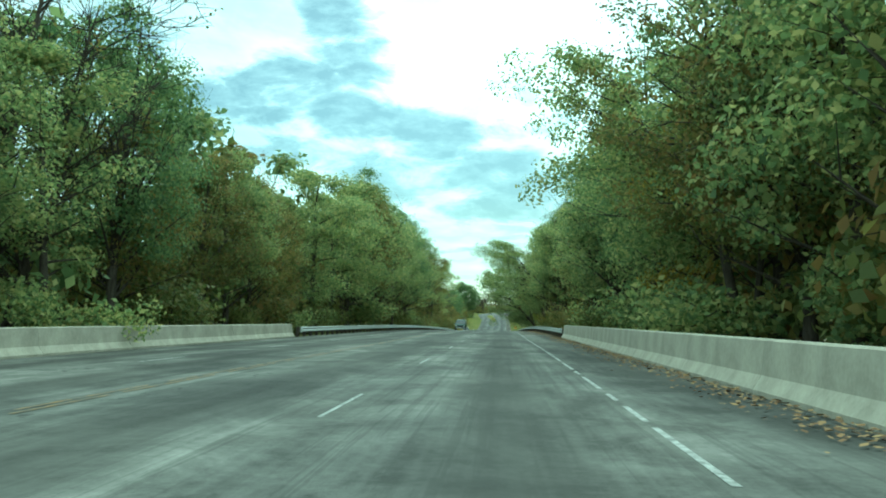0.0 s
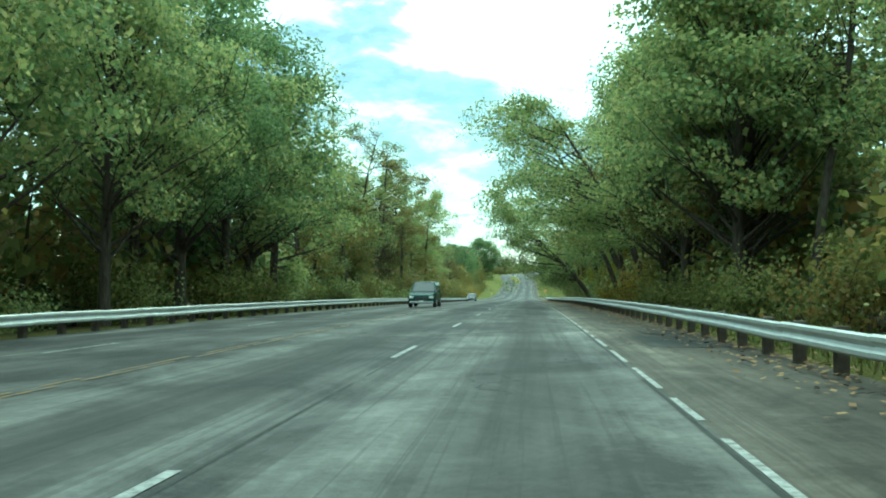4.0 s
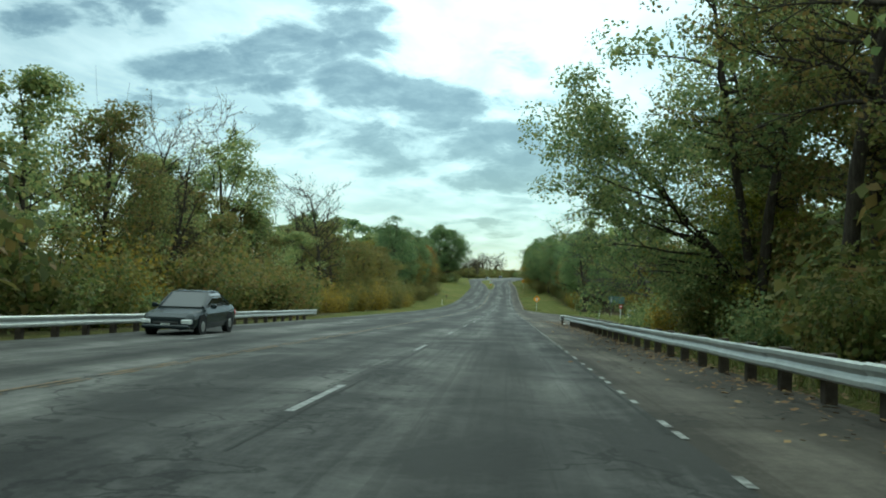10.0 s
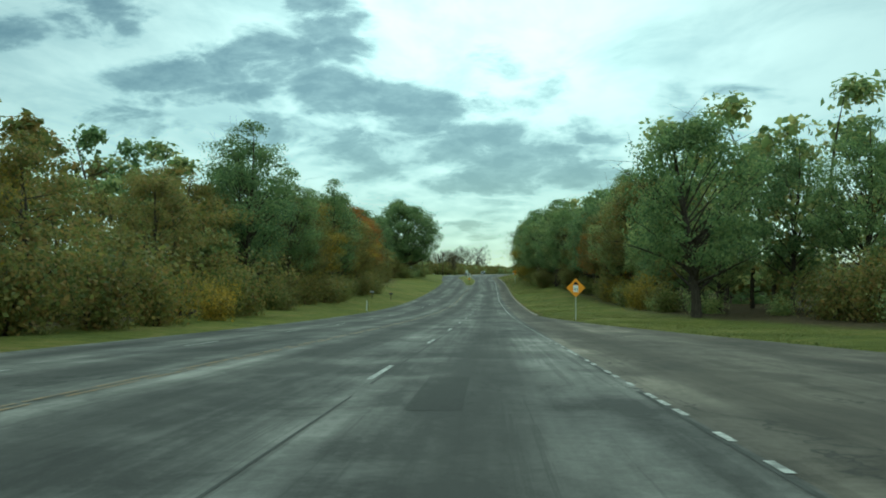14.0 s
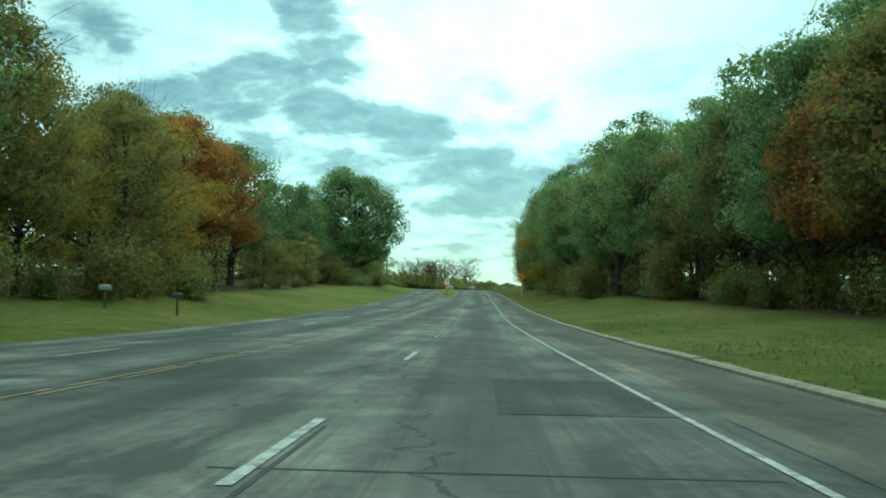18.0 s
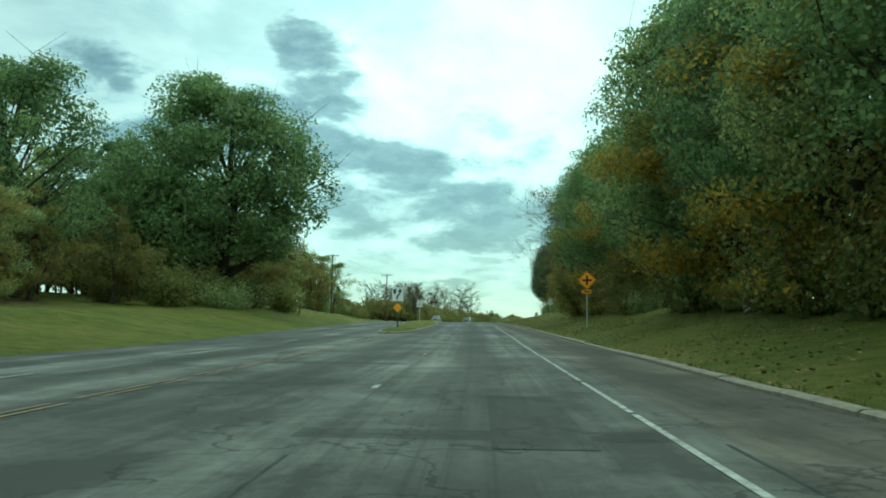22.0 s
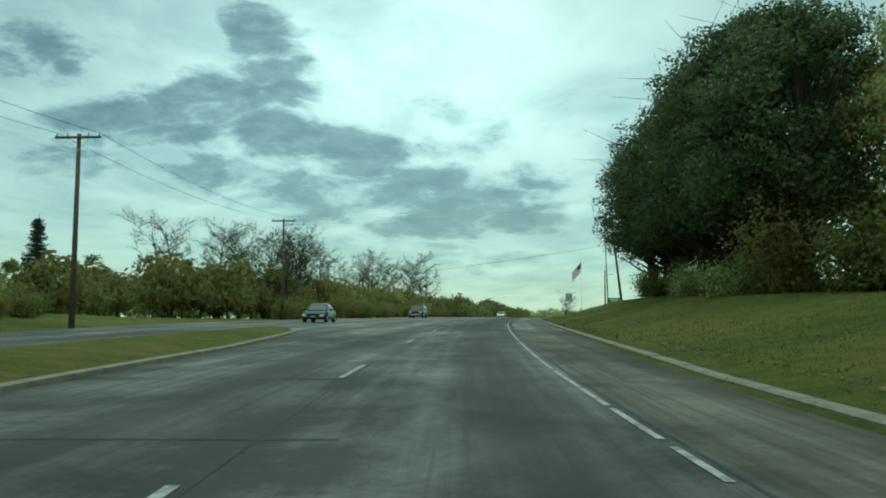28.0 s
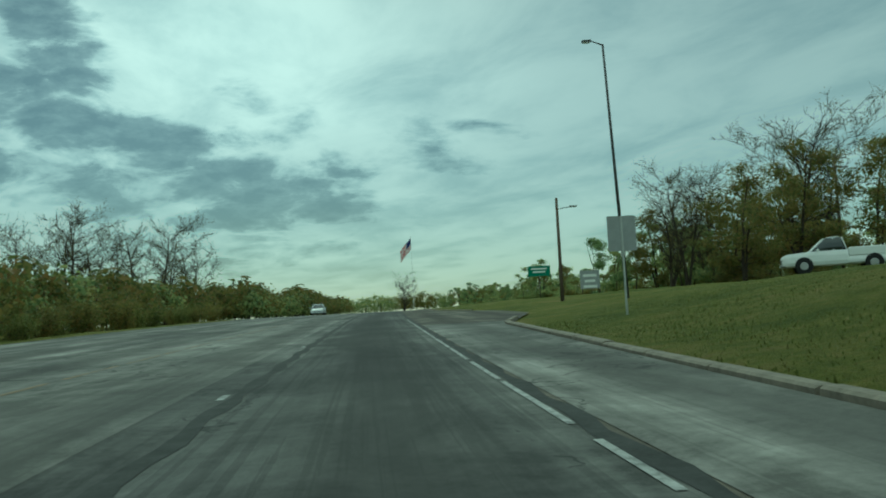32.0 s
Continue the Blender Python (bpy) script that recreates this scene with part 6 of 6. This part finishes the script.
def car(m, kind, paint, label, group="cars on the road", name="car"):
    """Front looks along -y. kind: sedan, suv or pickup."""
    ob = thing(name, m, label, "car", group)
    if kind == "sedan":
        L, W, R = 4.7, 0.90, 0.32
        body = [(-2.32, 0.72, 0.60, 0.34, 0.62), (-2.05, 0.86, 0.74, 0.24, 0.76), (-0.95, 0.90, 0.80, 0.22, 0.90), (1.35, 0.90, 0.80, 0.22, 0.94), (2.1, 0.87, 0.76, 0.26, 0.95), (2.35, 0.76, 0.66, 0.36, 0.86)]
        cab = [(-1.05, 0.80, 0.74, 0.86, 0.92), (-0.25, 0.79, 0.60, 0.86, 1.41), (0.75, 0.79, 0.60, 0.86, 1.44), (1.75, 0.78, 0.72, 0.86, 0.97)]
    elif kind == "suv":
        L, W, R = 4.8, 0.95, 0.38
        body = [(-2.40, 0.80, 0.70, 0.42, 0.88), (-2.2, 0.92, 0.82, 0.34, 1.0), (-1.05, 0.95, 0.86, 0.32, 1.10), (2.1, 0.95, 0.86, 0.32, 1.12), (2.4, 0.88, 0.80, 0.42, 1.08)]
        cab = [(-1.15, 0.86, 0.80, 1.06, 1.12), (-0.45, 0.86, 0.68, 1.06, 1.74), (1.95, 0.86, 0.68, 1.06, 1.76), (2.35, 0.84, 0.76, 1.06, 1.12)]
    else:
        L, W, R = 5.6, 0.98, 0.39
        body = [(-2.75, 0.84, 0.76, 0.46, 0.92), (-2.55, 0.95, 0.88, 0.40, 1.04), (-1.3, 0.98, 0.9, 0.38, 1.13), (0.45, 0.98, 0.9, 0.38, 1.13), (0.5, 0.98, 0.9, 0.40, 0.82), (2.75, 0.98, 0.9, 0.40, 0.82), (2.8, 0.94, 0.88, 0.46, 0.80)]
        cab = [(-1.30, 0.88, 0.82, 1.06, 1.14), (-0.62, 0.88, 0.70, 1.06, 1.80), (0.22, 0.88, 0.70, 1.06, 1.82), (0.42, 0.88, 0.80, 1.06, 1.14)]
    sh = part("body", loft(body), paint, ob)
    part("roof", loft([(cab[1][0] + 0.06, 0.64, 0.56, cab[1][4] - 0.05, cab[1][4] + 0.02), ((cab[1][0] + cab[2][0]) / 2, 0.66, 0.58, cab[2][4] - 0.05, cab[2][4] + 0.035), (cab[2][0] - 0.06, 0.64, 0.56, cab[2][4] - 0.05, cab[2][4] + 0.02)]), paint, ob)
    part("cabin_glass", loft(cab), GLASS_DARK, ob, "dark tinted glass")
    for sx in (-1, 1):
        for k in (1, 2):
            y, a, b, z0, z1 = cab[k]
            y2, a2, b2, z02, z12 = cab[0] if k == 1 else cab[3]
            part("pillar", rod((sx * b * 1.01, y, z1 - 0.02), (sx * b2 * 1.0, y2, z12 + 0.02), 0.045, None, 6), paint, ob)
        ym = (cab[1][0] + cab[2][0]) / 2
        part("door_post", rod((sx * cab[1][2] * 1.02, ym, cab[1][4] - 0.04), (sx * 0.86 * W, ym, body[2][4]), 0.04, None, 6), paint, ob)
        part("headlight", box(sx * W * 0.72 - 0.16, sx * W * 0.72 + 0.16, body[0][0] - 0.02, body[0][0] + 0.2, body[0][4] - 0.2, body[0][4] - 0.05, 0.03), LAMP_GLASS, ob, "clear headlight")
        part("tail_light", box(sx * W * 0.78 - 0.11, sx * W * 0.78 + 0.11, body[-1][0] - 0.12, body[-1][0] + 0.02, body[-1][4] - 0.3, body[-1][4] - 0.1, 0.02), SIGN_RED, ob, "red tail light")
        part("mirror", box(sx * (W + 0.02), sx * (W + 0.2), cab[0][0] + 0.25, cab[0][0] + 0.38, cab[0][3] + 0.02, cab[0][3] + 0.18, 0.03), paint, ob)
        for y in (-L * 0.30, L * 0.30):
            wheel(ob, sx * (W - 0.10), y, R)
            part("wheel_arch", rod((sx * (W - 0.02), y, R + 0.02), (sx * (W + 0.004), y, R + 0.02), R * 1.16, None, 18), TYRE, ob)
    part("grille", box(-W * 0.45, W * 0.45, body[0][0] - 0.03, body[0][0] + 0.06, body[0][3] + 0.06, body[0][4] - 0.12, 0.02), DARK_METAL, ob)
    part("number_plate", box(-0.15, 0.15, body[0][0] - 0.045, body[0][0] - 0.03, body[0][3] - 0.02, body[0][3] + 0.1), SIGN_WHITE, ob)
    part("bumper", box(-W * 0.86, W * 0.86, body[0][0] - 0.08, body[0][0] + 0.2, body[0][3] - 0.08, body[0][3] + 0.06, 0.04), paint if kind == "sedan" else SIGN_BACK, ob)
    if kind == "pickup":
        part("bed", box(-0.86, 0.86, 0.56, 2.72, 0.825, 0.85), DARK_METAL, ob, "open load bed")
        for sx in (-1, 1):
            part("bed_side", box(sx * 0.91 - 0.06, sx * 0.91 + 0.06, 0.5, 2.76, 0.80, 1.24, 0.03), paint, ob)
        part("tailgate", box(-0.85, 0.85, 2.70, 2.79, 0.80, 1.22, 0.03), paint, ob)
    return ob


# ---------------------------------------------------------------- things along the road, in order
ahead_sign(stand(387, 6.1))
back_sign(stand(343.8, 14.1, 0, 62), 0.76, 0.76, 2.35, "stop sign turned away on a steel post", True)
board_sign(stand(350.5, 15.6), 2.2, 0.95, 2.35, SIGN_DULL, "dull green park sign board on dark posts", 2, 2, SIGN_FADED)


def gate(m):
    ob = thing("pipe_gate", m, "white painted pipe gate across the side track", "gate")
    for x in (0.0, 3.4, 3.55, 8.6):
        part("post", rod((x, 0, -0.5), (x, 0, 1.25), 0.075, None, 10), PAINT_WHITE, ob)
    for a, b in ((0.0, 3.4), (3.55, 8.6)):
        lf = part("top_rail", rod((a, 0, 1.05), (b, 0, 0.95), 0.035, None, 8), PAINT_WHITE, ob)
        part("bottom_rail", rod((a, 0, 0.35), (b, 0, 0.30), 0.03, None, 8), PAINT_WHITE, ob)
        for q in (0.35, 0.7):
            x = a + (b - a) * q
            part("upright", rod((x, 0, 0.33), (x, 0, 1.0), 0.025, None, 8), PAINT_WHITE, ob)
    return ob


gate(stand(342.5, 16.1, 0, -14))
ob = thing("gate_post_sign", stand(340.1, 14.8), "white post with a small red and white notice", "sign")
part("post", rod((0, 0, -0.5), (0, 0, 1.5), 0.06, None, 10), PAINT_WHITE, ob)
part("panel", plate(square(0.34, 0.5, 0, 1.45), -0.085, -0.07), SIGN_RED, ob, "small red notice")
part("text_bar", plate(square(0.28, 0.14, 0, 1.5), -0.09, -0.086), SIGN_WHITE, ob)
ob = thing("gate_post_sign", stand(336, 19.0), "white post with a small pale notice board", "sign")
part("post", rod((0, 0, -0.5), (0, 0, 1.5), 0.06, None, 10), PAINT_WHITE, ob)
part("panel", plate(square(0.32, 0.5, 0, 1.5), -0.085, -0.07), SIGN_BACK, ob, "small grey notice")
ob = thing("leaning_marker", stand(349, 13.0), "thin white marker leaning over", "marker")
part("stake", rod((0, 0, -0.3), (0.3, 0, 0.95), 0.035, None, 6), PAINT_WHITE, ob)
ob = thing("verge_marker", stand(423, -13.4), "slim white roadside marker post", "marker")
part("stake", box(-0.04, 0.04, -0.02, 0.02, -0.3, 1.15, 0.008), PAINT_WHITE, ob)


def mailbox(m, paint, label):
    ob = thing("mailbox", m, label, "mailbox")
    part("post", box(-0.05, 0.05, -0.05, 0.05, -0.4, 0.95, 0.006), WOOD_POST, ob)
    bm = plate([(-0.11, 0.95)] + [(0.11 * math.cos(radians(a)), 1.08 + 0.11 * math.sin(radians(a))) for a in range(180, -1, -20)][::-1][::-1] + [(0.11, 0.95)], -0.26, 0.26)
    bx = part("box", bm, paint, ob)
    part("door_flap", box(-0.1, 0.1, -0.275, -0.262, 0.97, 1.15, 0.02), paint, bx)
    part("flag", box(0.112, 0.12, -0.1, 0.05, 1.1, 1.24), SIGN_RED, bx, "small red flag")
    return ob


mailbox(stand(462.6, -15.2, 0, 90), DARK_METAL, "dark metal mailbox on a wooden post beside the lawn")
mailbox(stand(460, -17.8, 0, 90), SIGN_BACK, "grey metal mailbox on a wooden post beside the lawn")

ob = thing("split_rail_fence", pose(0, 0, 0), "low weathered split-rail fence along the woods", "fence")
fs = (436.0, 18.0)
for i in range(7):
    a, b = spot(fs[0] + i * 3.0, fs[1]), spot(fs[0] + i * 3.0 + 3.0, fs[1])
    part("post", box(-0.07, 0.07, -0.07, 0.07, -0.4, 0.95, 0.015), WOOD_POST, ob, at=Matrix.Translation(a))
    part("rail", rod(a + Vector((0, 0, 0.72)), b + Vector((0, 0, 0.66)), 0.05, 0.045, 6), WOOD_POST, ob)
cross_sign(stand(564.4, 7.1, 0.5))
keep_right_sign(stand(567.5, -5.3, 0.12))
limit_sign(stand(632, 11.0, -0.42))
limit_sign(stand(620, -6.6, 0.2))
board_sign(stand(641, -27.7, 0, 12), 2.4, 1.5, 1.7, SIGN_WHITE, "white sign board with faded lettering on two posts", 2, 2, SIGN_BACK)
ob = thing("lawn_post", stand(608, -19.7), "dark slim post on the lawn", "post")
part("stake", box(-0.06, 0.06, -0.06, 0.06, -0.4, 1.9, 0.01), WOOD_POST, ob)


def house(m):
    ob = thing("house", m, "low tan house with a brown shingled roof among trees", "house")
    wall = part("wall", box(-6, 6, -4, 4, -0.6, 2.6), SIDING, ob)
    bm = bmesh.new()
    pts = [(-6.6, 2.5), (0, 4.9), (6.6, 2.5), (6.6, 2.35), (0, 4.7), (-6.6, 2.35)]
    bm.free()
    part("roof", plate(pts, -4.6, 4.6), ROOF, ob)
    part("gable", plate([(-6, 2.6), (6, 2.6), (0, 4.68)], -4.0, -3.9), SIDING, ob)
    for x in (-3.5, 3.5):
        w = part("window", box(x - 0.8, x + 0.8, -4.06, -4.0, 0.9, 2.1, 0.02), PAINT_WHITE, ob)
        part("pane", box(x - 0.7, x + 0.7, -4.08, -4.065, 1.0, 2.0), GLASS_DARK, w)
    part("door", box(-0.5, 0.5, -4.06, -4.0, 0, 2.05, 0.02), WOOD_POST, ob)


house(stand(652, -45, 0, 30))
car(stand(631, -31.5, 0, 95), "suv", PAINT_WHITE, "white sport utility car parked on the drive by the trees", "parked cars")
car(stand(626, -34.5, 0, 100), "sedan", PAINT_SILVER, "silver saloon car parked on the drive by the trees", "parked cars")

# ---------------------------------------------------------------- poles and cables
POLES = ((659, -25.0, 10.2, 1), (693, -20.8, 9.9, 1), (736, -21.3, 10.0, 1), (802, -34.0, 10.3, 2))
tops = []
for s, u, h, arms in POLES:
    utility_pole(stand(s, u), h, arms)
    tops.append(spot(s, u, h - 0.05))
for a, b in zip(tops, tops[1:]):
    for dx in (-1.1, 1.1):
        wire("overhead_cable", a + Vector((dx, 0, 0.1)), b + Vector((dx, 0, 0.1)), 0.7, 0.012)
PA, PB = (750.0, 13.7, 12.1, -6.2), (746.0, 16.6, 12.0, -2.6)
utility_pole(stand(PA[0], PA[1]), PA[2], 1, PA[3], label="leaning wooden utility pole with a crossarm on the grass bank")
utility_pole(stand(PB[0], PB[1]), PB[2], 0, PB[3], label="bare wooden utility pole on the grass bank")
la, lb = math.tan(radians(PA[3])), math.tan(radians(PB[3]))
ta, tb = spot(PA[0], PA[1], PA[2] * 0.57) + Vector((la * PA[2] * 0.57, 0, 0)), spot(PB[0], PB[1], PB[2] * 0.6)
wire("overhead_cable", ta, spot(POLES[2][0], POLES[2][1], 3.4), 0.45, 0.017)
wire("overhead_cable", ta, tb, 0.15, 0.016)
wire("overhead_cable", spot(PA[0], PA[1], PA[2]) + Vector((la * PA[2], 0.5, 0.1)), spot(PB[0], PB[1], PB[2]) + Vector((lb * PB[2], 0.1, -0.3)), 0.25, 0.012)
for dx in (-1.1, -0.4, 0.5, 1.1):
    wire("overhead_cable", spot(PA[0], PA[1], PA[2]) + Vector((la * PA[2], dx, 0.1)), tops[2] + Vector((dx * 0.4, dx, -0.3 - 0.4 * dx)), 0.5, 0.006)
wire("guy_wire", ta, spot(PA[0] + 4, PA[1] + 12, 0.0), 0.0, 0.009, "steel guy wire from the pole to the ground")
street_lamp(stand(787, 14.2), 14.5, "tall dark street lamp with a short arm", -1.8)
ob = utility_pole(stand(806, 14.5), 8.1, 0, 0, label="plain dark pole with a small side lamp")
part("lamp_arm", rod((0, 0, 8.1 - 0.9), (1.1, -0.3, 8.1 - 0.75), 0.03, None, 6), DARK_METAL, ob)
part("lamp_head", box(0.9, 1.5, -0.45, -0.2, 8.1 - 0.82, 8.1 - 0.68, 0.03), SIGN_BACK, ob)
utility_pole(stand(815, 45), 11.5, 2, 0)
back_sign(stand(766.5, 7.8), 0.9, 1.1, 2.55, "square road sign turned away on a steel post")
board_sign(stand(830, 17), 2.4, 1.1, 2.9, SIGN_GREEN, "green direction sign with white lettering on a post", 2, 1)
board_sign(stand(850, 27.5), 2.6, 2.4, 2.0, SIGN_BACK, "grey roadside sign board with lettering rows", 3, 2)
for x, y in ((2.3, 0), (5.2, 1.5), (-2.5, -1)):
    ob = thing("bollard_pole", stand(PA[0] + 4 + y, PA[1] + 1 + x), "slim pale marker pole in the weeds", "marker")
    part("stake", rod((0, 0, -0.3), (0.05, 0, 2.6 + 0.3 * x), 0.04, 0.035, 6), SIGN_BACK, ob)
flag_pole(stand(1150, 10.3), 35.0, 8.4, 5.4)

# ---------------------------------------------------------------- cars
car(stand(782, 24.7, 0, -113), "pickup", PAINT_WHITE, "white pick-up truck standing on the grassy hill", "parked cars", "pickup_truck")
car(stand(153, -7.3), "suv", PAINT_GREEN, "dark green sport utility car in the oncoming lane")
car(stand(258, -10.6), "sedan", PAINT_DARK, "black saloon car in the oncoming lane")
car(stand(716.4, -13.2), "sedan", PAINT_DARK, "dark saloon car in the far oncoming lane")
car(stand(769, -12.8), "suv", PAINT_DARK, "dark sport utility car in the oncoming lane")
car(stand(860, -9), "sedan", PAINT_SILVER, "silver saloon car far down the oncoming lanes")


# ---------------------------------------------------------------- fallen leaves, grass, twigs
def scatter(name, spots, size, mat, label, category, lift=0.015):
    rs = np.random.RandomState(31)
    c = np.array([tuple(spot(s, u, lift)) for s, u in spots])
    n = len(c)
    a = rs.uniform(0, 6.283, n)
    t = rs.uniform(-0.5, 0.5, (n, 2))
    L = size * rs.uniform(0.6, 1.4, n)
    dx, dy = np.cos(a) * L / 2, np.sin(a) * L / 2
    v = np.empty((n, 4, 3))
    for k, (p, q) in enumerate(((1, 0), (0, 0.7), (-1, 0), (0, -0.7))):
        v[:, k, 0] = c[:, 0] + dx * p - dy * q
        v[:, k, 1] = c[:, 1] + dy * p + dx * q
        v[:, k, 2] = c[:, 2] + L * 0.25 * (1 + t[:, k % 2] * (1 if k < 2 else -1))
    me = bpy.data.meshes.new(name)
    me.vertices.add(n * 4), me.loops.add(n * 4), me.polygons.add(n)
    me.vertices.foreach_set("co", v.ravel().astype(np.float32))
    me.loops.foreach_set("vertex_index", np.arange(n * 4, dtype=np.int32))
    me.polygons.foreach_set("loop_start", np.arange(0, n * 4, 4, dtype=np.int32))
    me.materials.append(mat)
    me.update(calc_edges=True)
    return tagged(new(name, me), label, category, kind="stuff")


rl = random.Random(9)
sp = [(rl.uniform(4, 66), 4.12 - abs(rl.gauss(0, 0.45))) for k in range(2600)]
sp += [(rl.uniform(66, 300), 4.3 - abs(rl.gauss(0, 0.8)) + 0.5 * rl.random()) for k in range(6500)]
sp += [(rl.uniform(66, 288), 4.3 + abs(rl.gauss(0, 1.2))) for k in range(6000)]
scatter("fallen_leaves", sp, 0.10, DEAD_LEAF, "brown fallen leaves along the shoulder", "leaves")
sp = [(rl.uniform(520, 660), float(edge_r(590)) + 0.3 + abs(rl.gauss(0, 3.5))) for k in range(6500)]
sp += [(rl.uniform(400, 740), float(edge_r(590)) - abs(rl.gauss(0, 0.12))) for k in range(1800)]
scatter("leaf_litter", sp, 0.11, DEAD_LEAF, "scattered brown leaves on the grass bank", "leaves")


def grass(name, spots, h, label):
    rs = np.random.RandomState(12)
    c = np.array([tuple(spot(s, u, -0.01)) for s, u in spots])
    n = len(c)
    a = rs.uniform(0, 6.283, n)
    hh = h * rs.uniform(0.5, 1.5, n)
    w = 0.018
    v = np.empty((n, 3, 3))
    v[:, 0] = c + np.stack([np.cos(a) * w, np.sin(a) * w, 0 * a], 1)
    v[:, 1] = c - np.stack([np.cos(a) * w, np.sin(a) * w, 0 * a], 1)
    v[:, 2] = c + np.stack([rs.normal(0, 0.35, n) * hh, rs.normal(0, 0.35, n) * hh, hh], 1)
    me = bpy.data.meshes.new(name)
    me.vertices.add(n * 3), me.loops.add(n * 3), me.polygons.add(n)
    me.vertices.foreach_set("co", v.ravel().astype(np.float32))
    me.loops.foreach_set("vertex_index", np.arange(n * 3, dtype=np.int32))
    me.polygons.foreach_set("loop_start", np.arange(0, n * 3, 3, dtype=np.int32))
    me.materials.append(BLADE)
    me.update(calc_edges=True)
    return tagged(new(name, me), label, "grass", kind="stuff")


rg_ = random.Random(4)
sp = []
for k in range(90000):
    s = rg_.uniform(300, 770)
    e = float(edge_r(s)) + 0.25
    sp.append((s, e + abs(rg_.gauss(0, 4.5))))
grass("verge_grass", sp, 0.055, "short green and straw-coloured grass on the bank")
sp = [(rg_.uniform(66, 283), 4.9 + abs(rg_.gauss(0, 1.5))) for k in range(20000)]
grass("rail_weeds", sp, 0.28, "rough grass and weeds behind the guard rail")
